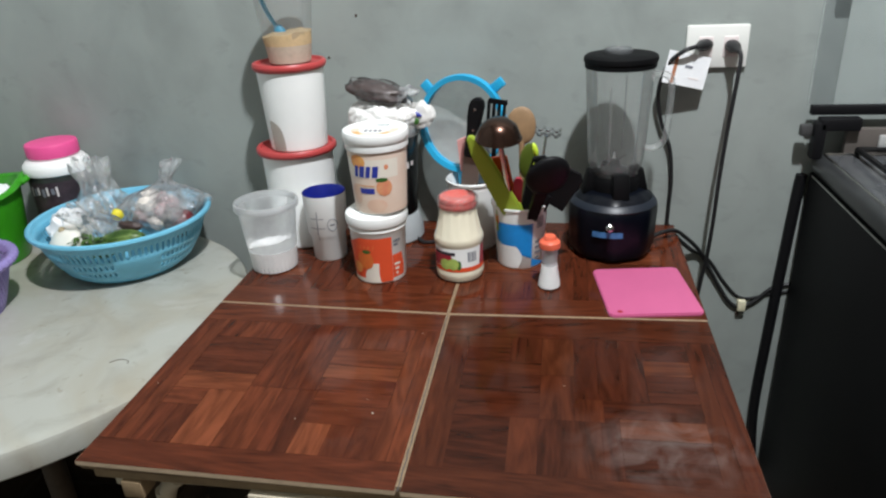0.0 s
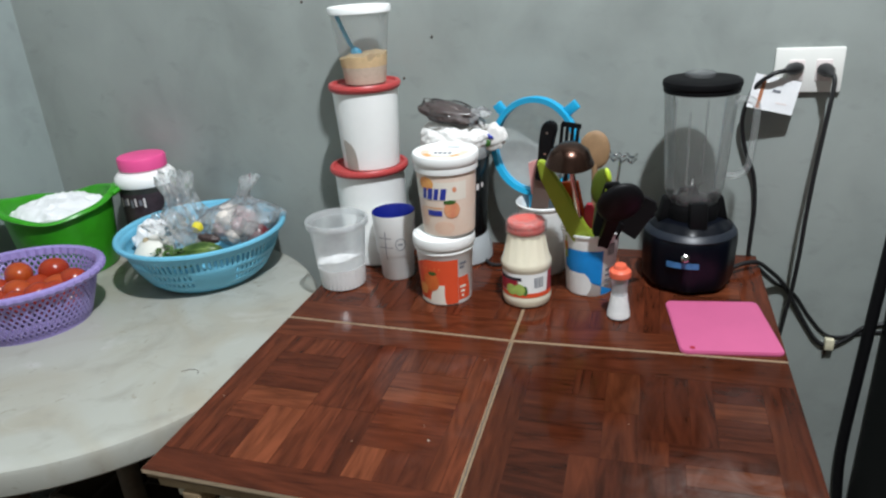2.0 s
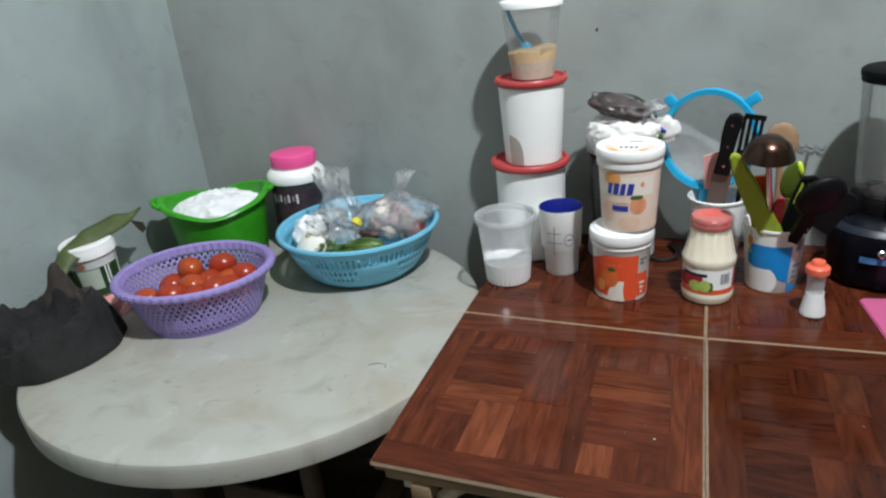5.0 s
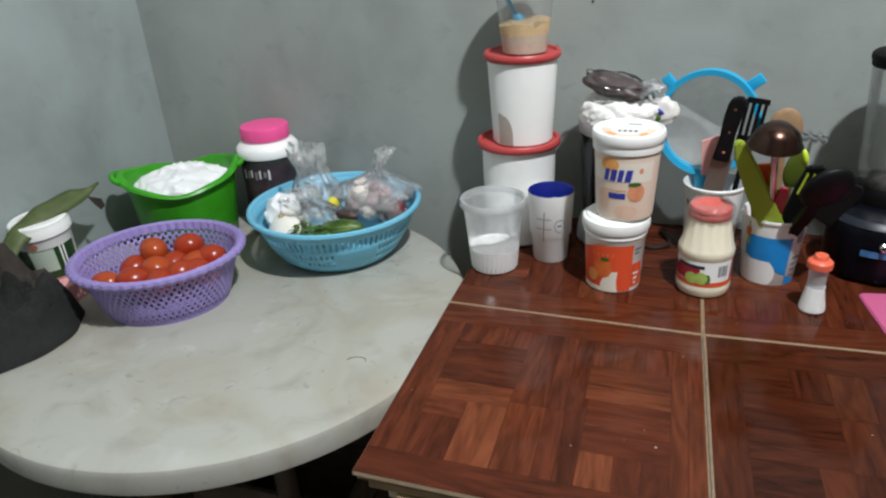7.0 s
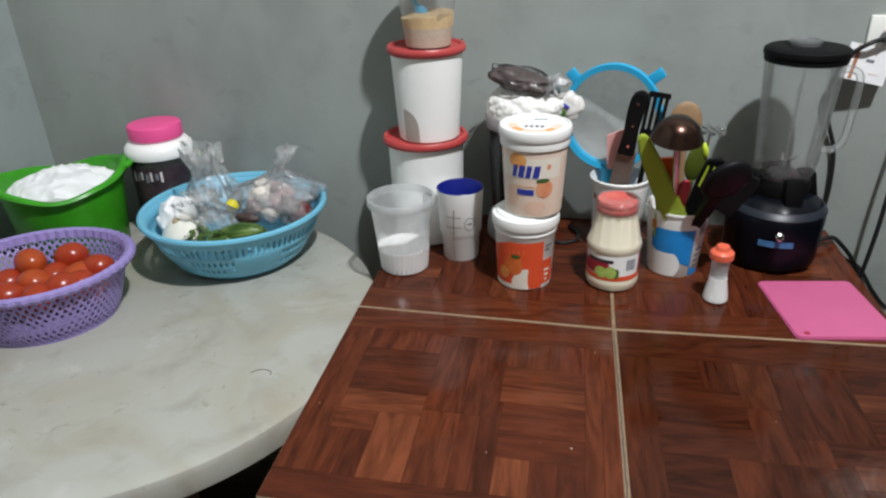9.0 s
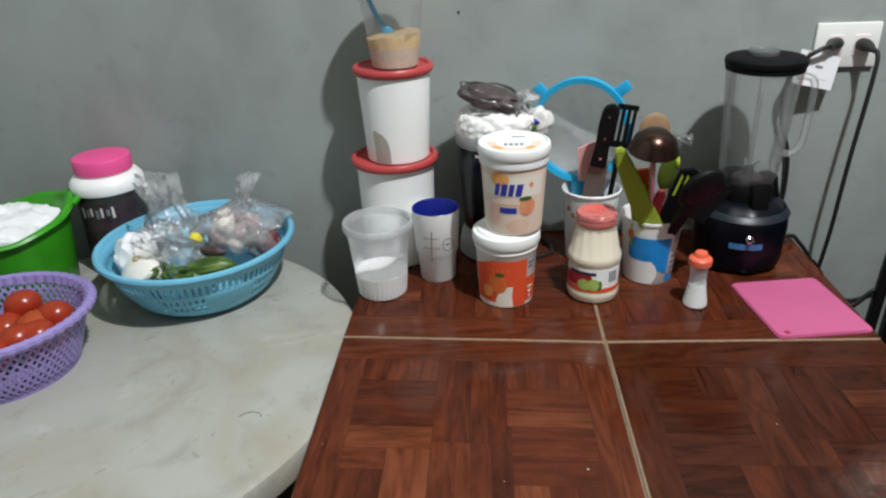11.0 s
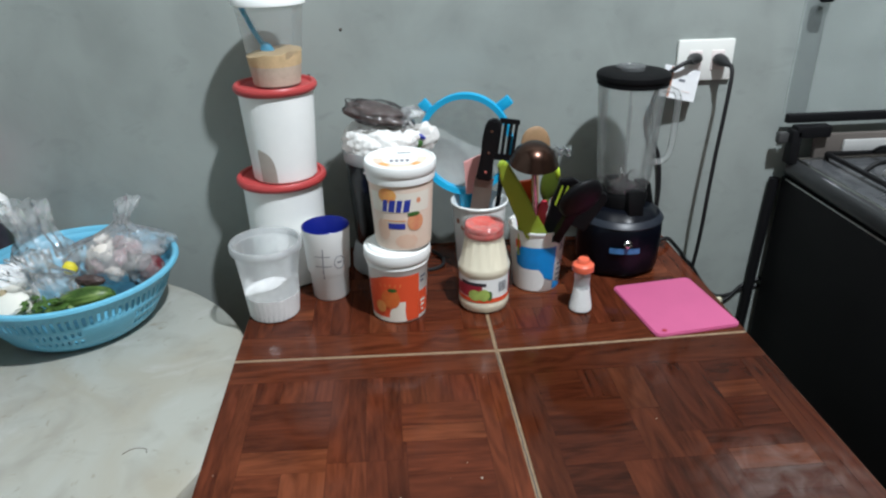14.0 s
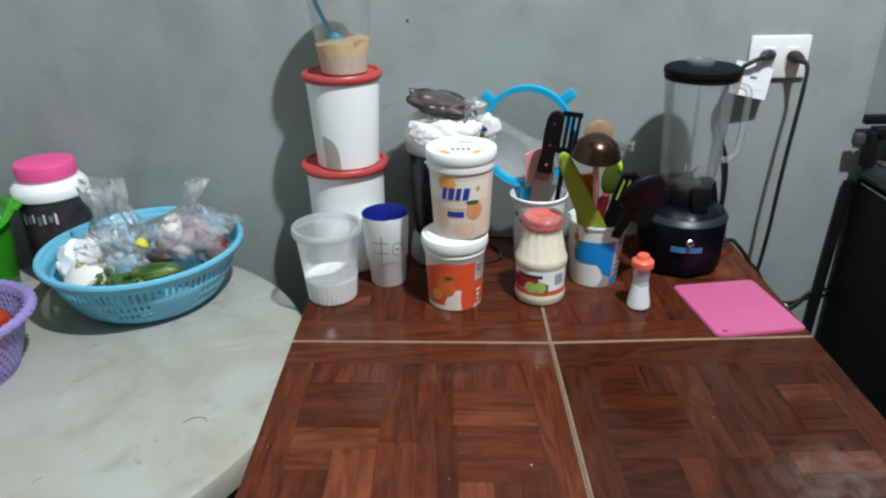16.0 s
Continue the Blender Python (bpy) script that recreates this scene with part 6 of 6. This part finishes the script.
part("rim", lathe_bm([(0.152, 0.084), (0.158, 0.082), (0.168, 0.085), (0.1725, 0.091), (0.1710, 0.096), (0.163, 0.099), (0.156, 0.096), (0.152, 0.084)], 216, wave=0.0024, waves=52, wave_from=0.083, wave_to=0.098, **ell), M_purple, pb, "wavy purple rim")
TOM = "-.073 .062 .074 150;-.002 .097 .075 30;.074 .074 .066 10;.047 .050 .060 60;-.010 .052 .055 100;.050 -.006 .064 45;-.026 .008 .060 15;-.098 .020 .050 75;-.040 -.048 .060 40;-.112 -.056 .048 5;.024 -.042 .060 120;.076 .012 .062 35;.030 .020 .036 0;-.010 -.02 .034 50;-.06 -.01 .034 10;.085 .045 .036 70"
for k, item in enumerate(TOM.split(";")):
    x, y, z, rz = (float(w) for w in item.split())
    tm = thing("tomato", (PC[0] + 0.93 * x + 0.004, PC[1] + y * 0.92 - 0.002, RZ + 1.12 * z - 0.003), "ripe red plum tomato in the purple basket", "tomato", "tomatoes in the basket", rz)
    part("fruit", blob_bm(0.0335 + 0.002 * math.sin(k * 5), 0.0285, 0.0285, k + 2, 0.05, 1.2), M_tomato if k % 3 else M_tomato_light, tm, place=pose(0, 0, 0, 0, 15 * math.sin(k * 3.3), 0))
    part("scar", lathe_bm([(0, 0), (0.003, 0.0), (0.002, 0.001), (0, 0.0012)], 10), M_stem, tm, place=pose(0.0330, 0, 0, 0, 90, 0))

# ---- green tub with white cloth ----
GC = (-1.172, 0.230, RZ)
gt = thing("handled_tub", GC, "bright green plastic tub with white cloth inside", "tub", turn=38)
bm = bmesh.new()
tub_rows = []
for r, z in ((0.0, 0.004), (0.090, 0.004), (0.101, 0.0), (0.106, 0.006), (0.120, 0.155), (0.122, 0.165), (0.133, 0.168), (0.136, 0.173), (0.133, 0.179), (0.126, 0.181), (0.119, 0.177), (0.116, 0.165), (0.102, 0.010), (0.0, 0.010)):
    if r == 0:
        tub_rows.append([bm.verts.new((0, 0, z))])
        continue
    row = []
    for k in range(96):
        a = 2 * math.pi * k / 96
        up_ = max(0.0, z / 0.176) ** 3
        wave_ = (0.014 * math.cos(2 * a) - 0.004 + 0.0022 * math.cos(6 * a + 0.5)) * up_
        bulge = 1 + (0.03 * max(0, math.cos(2 * a)) ** 4 * up_)
        row.append(bm.verts.new((r * bulge * math.cos(a), r * math.sin(a), z + wave_)))
    tub_rows.append(row)
for p, q in zip(tub_rows, tub_rows[1:]):
    for k in range(96):
        k2 = (k + 1) % 96
        if len(p) == 1:
            bm.faces.new((p[0], q[k2], q[k]))
        elif len(q) == 1:
            bm.faces.new((p[k], p[k2], q[0]))
        else:
            bm.faces.new((p[k], p[k2], q[k2], q[k]))
part("tub_wall", bm, M_green, gt, "green wall with wavy rim")
for s in (-1, 1):
    part("handle", tube_bm([(s * 0.128, -0.040, 0.180), (s * 0.142, -0.026, 0.186), (s * 0.147, 0.0, 0.188), (s * 0.142, 0.026, 0.186), (s * 0.128, 0.040, 0.180)], 0.007, 10, smooth_steps=5), M_green, gt, "moulded loop handle")
cl = thing("white_cloth", (GC[0] - 0.006, GC[1] + 0.004, RZ + 0.142), "bunched white cloth filling the green tub", "cloth")
bm = blob_bm(0.116, 0.112, 0.030, 21, 0.08, 2.2, 6)
for v in bm.verts:
    far = max(1.0, math.hypot(v.co.x, v.co.y) / 0.1085)
    v.co.x, v.co.y = v.co.x / far, v.co.y / far
    if v.co.z > 0:
        fold = abs(noise.noise(Vector((v.co.x * 9 + v.co.y * 5, v.co.y * 22 - v.co.x * 6, 2.0)))) + 0.35 * abs(noise.noise(v.co * 44 + Vector((5, 1, 0))))
        v.co.z += 0.026 * (0.36 - fold) - 0.10 * max(0.0, -0.05 - v.co.x)
part("cloth", bm, M_paper, cl)

# ---- jar with pink lid ----
pj = thing("lidded_jar", (-1.012, 0.364, RZ), "plastic jar with hot pink lid and dark contents", "jar")
part("body", lathe_bm([(0, 0.002), (0.060, 0.0), (0.067, 0.004), (0.069, 0.012), (0.069, 0.184), (0.068, 0.190)], 56), M_dark_content, pj, "dark contents behind clear plastic")
part("shoulder", lathe_bm([(0.068, 0.184), (0.0730, 0.187), (0.0742, 0.193), (0.0730, 0.206), (0.064, 0.217), (0.0535, 0.221), (0.0535, 0.231)], 56), M_white, pj, "white shoulder")
part("lid", lathe_bm([(0.0535, 0.224), (0.0570, 0.225), (0.0575, 0.229), (0.0580, 0.251), (0.0560, 0.255), (0.052, 0.256), (0, 0.256)], 72, wave=0.0006, waves=36, wave_from=0.228, wave_to=0.248), M_pinklid, pj, "hot pink screw lid")
jr_ = const(0.069)
part("label_panel", strip_patch(jr_, 0.020, 0.172, const(-160), const(-10), 0.0006, 4, 24), M_jar_label, pj, "dark purple-brown label")
for k in range(7):
    part("print_bar", strip_patch(jr_, 0.138 + 0.003 * (k % 3), 0.162 - 0.004 * (k % 2), const(-118 + 9 * k), const(-114 + 9 * k + 2 * (k % 2)), 0.001, 2, 4), M_mark if k % 2 else M_pale_print, pj, "upright bar of pale print")
part("print_bar", strip_patch(jr_, 0.060, 0.072, const(-112), const(-62), 0.001, 2, 10), M_pale_green, pj, "bar of pale print")

# ---- small jar, leaf, felt hat ----
sj = thing("small_tub", (-1.305, -0.055, RZ + 0.044), "small white lidded tub with green label, tilted", "tub")
SJ = pose(0, 0, 0, 3, -1, 0) @ Matrix.Scale(0.92, 4)
part("body", lathe_bm([(0, 0), (0.046, 0.0), (0.050, 0.003), (0.058, 0.105), (0.060, 0.108)], 56), M_white, sj, place=SJ)
part("lid", lathe_bm([(0.0595, 0.104), (0.0630, 0.106), (0.0635, 0.122), (0.0615, 0.126), (0.0615, 0.134), (0.058, 0.137), (0, 0.137)], 56), M_white, sj, "white ridged lid", place=SJ)
sr = line_radius(0.050, 0.003, 0.058, 0.105)
part("label_panel", strip_patch(sr, 0.004, 0.080, const(-175), const(25), 0.0006, 6, 36), M_green_label, sj, "dark green label", place=SJ)
part("pale_panel", strip_patch(sr, 0.024, 0.078, const(-85), const(-30), 0.0010, 4, 14), M_pale_green, sj, "pale green panel", place=SJ)
part("emblem", disc_patch(sr, -68, 0.090, 10, 0.008, 0.0008), M_brown_print, sj, "brown round emblem", place=SJ)
for k in range(2):
    part("print_bar", strip_patch(sr, 0.024, 0.080, const(-18 + 8 * k), const(-14 + 8 * k), 0.0010, 4, 2), M_white, sj, place=SJ)
part("lid_print", lathe_bm([(0, 0.1374), (0.040, 0.1374)], 32), M_faded, sj, "faded brown lid print", place=SJ)
pk2 = thing("pink_sponge", (-1.285, -0.068, RZ), "pale pink sponge under the small tub", "sponge")
part("sponge", box_bm(-0.055, 0.058, -0.046, 0.045, 0.0, 0.042, 0.008), M_pink_pale, pk2)

lf = thing("dry_leaf", (-1.312, -0.014, RZ), "long dull green leaf leaning over the small tub", "leaf")
bm = bmesh.new()
spine = [(0.009, -0.160, 0.118), (0.010, -0.142, 0.138), (0.014, -0.105, 0.164), (0.024, -0.055, 0.184), (0.034, 0.000, 0.193), (0.042, 0.045, 0.196), (0.052, 0.086, 0.202)]
sp_pts = []
for i in range(len(spine) - 1):
    for k in range(5):
        t = k / 5
        sp_pts.append(Vector(spine[i]).lerp(Vector(spine[i + 1]), t))
sp_pts.append(Vector(spine[-1]))
rows = []
for i, p in enumerate(sp_pts):
    t = i / (len(sp_pts) - 1)
    w = 0.025 * (0.72 + 0.9 * t * (1 - t)) * (1 if t < 0.78 else max(0.05, (1 - t) / 0.22))
    side = Vector((0.80, -0.22, -0.55)).normalized()
    curl = 0.0012 * math.sin(i * 0.9)
    rows.append([bm.verts.new(p + side * (w * s) + Vector((0, 0, curl - 0.006 * abs(s)))) for s in (-1, -0.5, 0, 0.5, 1)])
for p, q in zip(rows, rows[1:]):
    for i in range(4):
        bm.faces.new((p[i], p[i + 1], q[i + 1], q[i]))
solid(part("leaf", bm, M_leaf, lf), 0.0015)
part("dry_tip", flat_head([(-0.016, 0.0), (0.012, -0.004), (0.018, -0.020), (0.010, -0.030), (-0.004, -0.016)], 0.002), M_felt_brown, lf, "withered brown tip", place=pose(0.060, 0.060, 0.178, 0, 10, 30))

fh = thing("felt_hat", (-1.246, -0.240, RZ), "slumped dark grey felt hat on the white table", "hat")
bm = bmesh.new()
rows = []
NR, NA = 30, 110
for j in range(NR + 1):
    t = j / NR
    row = []
    for k in range(NA):
        a = 2 * math.pi * k / NA
        r = 0.133 * (1 - t ** 1.4) + 0.012 * t
        lobes = 0.85 * math.exp(-((a - 2.2) / 0.30) ** 2) + 0.25 * math.exp(-((a - 1.3) / 0.45) ** 2) + 0.5 * math.exp(-((a - 3.7) / 0.5) ** 2)
        z = 0.088 * math.sin(min(1.0, t * 1.5) * math.pi / 2) - 0.055 * max(0.0, t - 0.62) / 0.38 + 0.085 * lobes * math.exp(-((t - 0.45) / 0.26) ** 2)
        q = Vector((2.6 * math.cos(a) * r / 0.15, 2.6 * math.sin(a) * r / 0.15, 2 * t))
        z += (0.020 * noise.noise(q * 1.3) + 0.013 * (0.3 - abs(noise.noise(q * 2.7 + Vector((2, 7, 1))))) + 0.006 * noise.noise(q * 6.5)) * min(1, 4 * t)
        rr = r * (1 + 0.05 * noise.noise(q + Vector((3, 3, 3))))
        row.append(bm.verts.new((min(rr * math.cos(a) * 0.85, 9), rr * math.sin(a) * 1.02, max(0.001, z))))
    rows.append(row)
for j in range(NR):
    for k in range(NA):
        bm.faces.new((rows[j][k], rows[j][(k + 1) % NA], rows[j + 1][(k + 1) % NA], rows[j + 1][k]))
bm.faces.new(rows[-1])
patch = bmesh.new()
grid = [[patch.verts.new(rows[j][k].co * 1.004 + Vector((0, 0, 0.0012))) for k in range(18, 47)] for j in range(10, 22)]
for p, q in zip(grid, grid[1:]):
    for k in range(28):
        patch.faces.new((p[k], p[k + 1], q[k + 1], q[k]))
part("patch", patch, M_felt_brown, fh, "worn brown patch")
part("crown", bm, M_felt, fh, "dented dark felt")

crumbs = thing("crumbs", (0, 0, TZ), "tiny pale crumbs and droplets on the tiles", "crumbs")
crumbs["kind"] = "stuff"
bm = bmesh.new()
for k, (x, y, r) in enumerate(((-0.066, -0.293, 0.0030), (-0.174, -0.316, 0.0022), (0.204, -0.200, 0.0022), (0.052, 0.046, 0.0018), (-0.424, -0.253, 0.0020), (-0.082, -0.262, 0.0016), (-0.034, -0.072, 0.0020), (-0.107, -0.288, 0.0012))):
    r *= 0.62 if k == 0 else 0.36
    blob_bm(r, r * 0.8, r * 0.55, k + 1, 0.3, 2, 2, bm, (x, y, r * 0.5))
part("crumb", bm, M_crumb, crumbs)
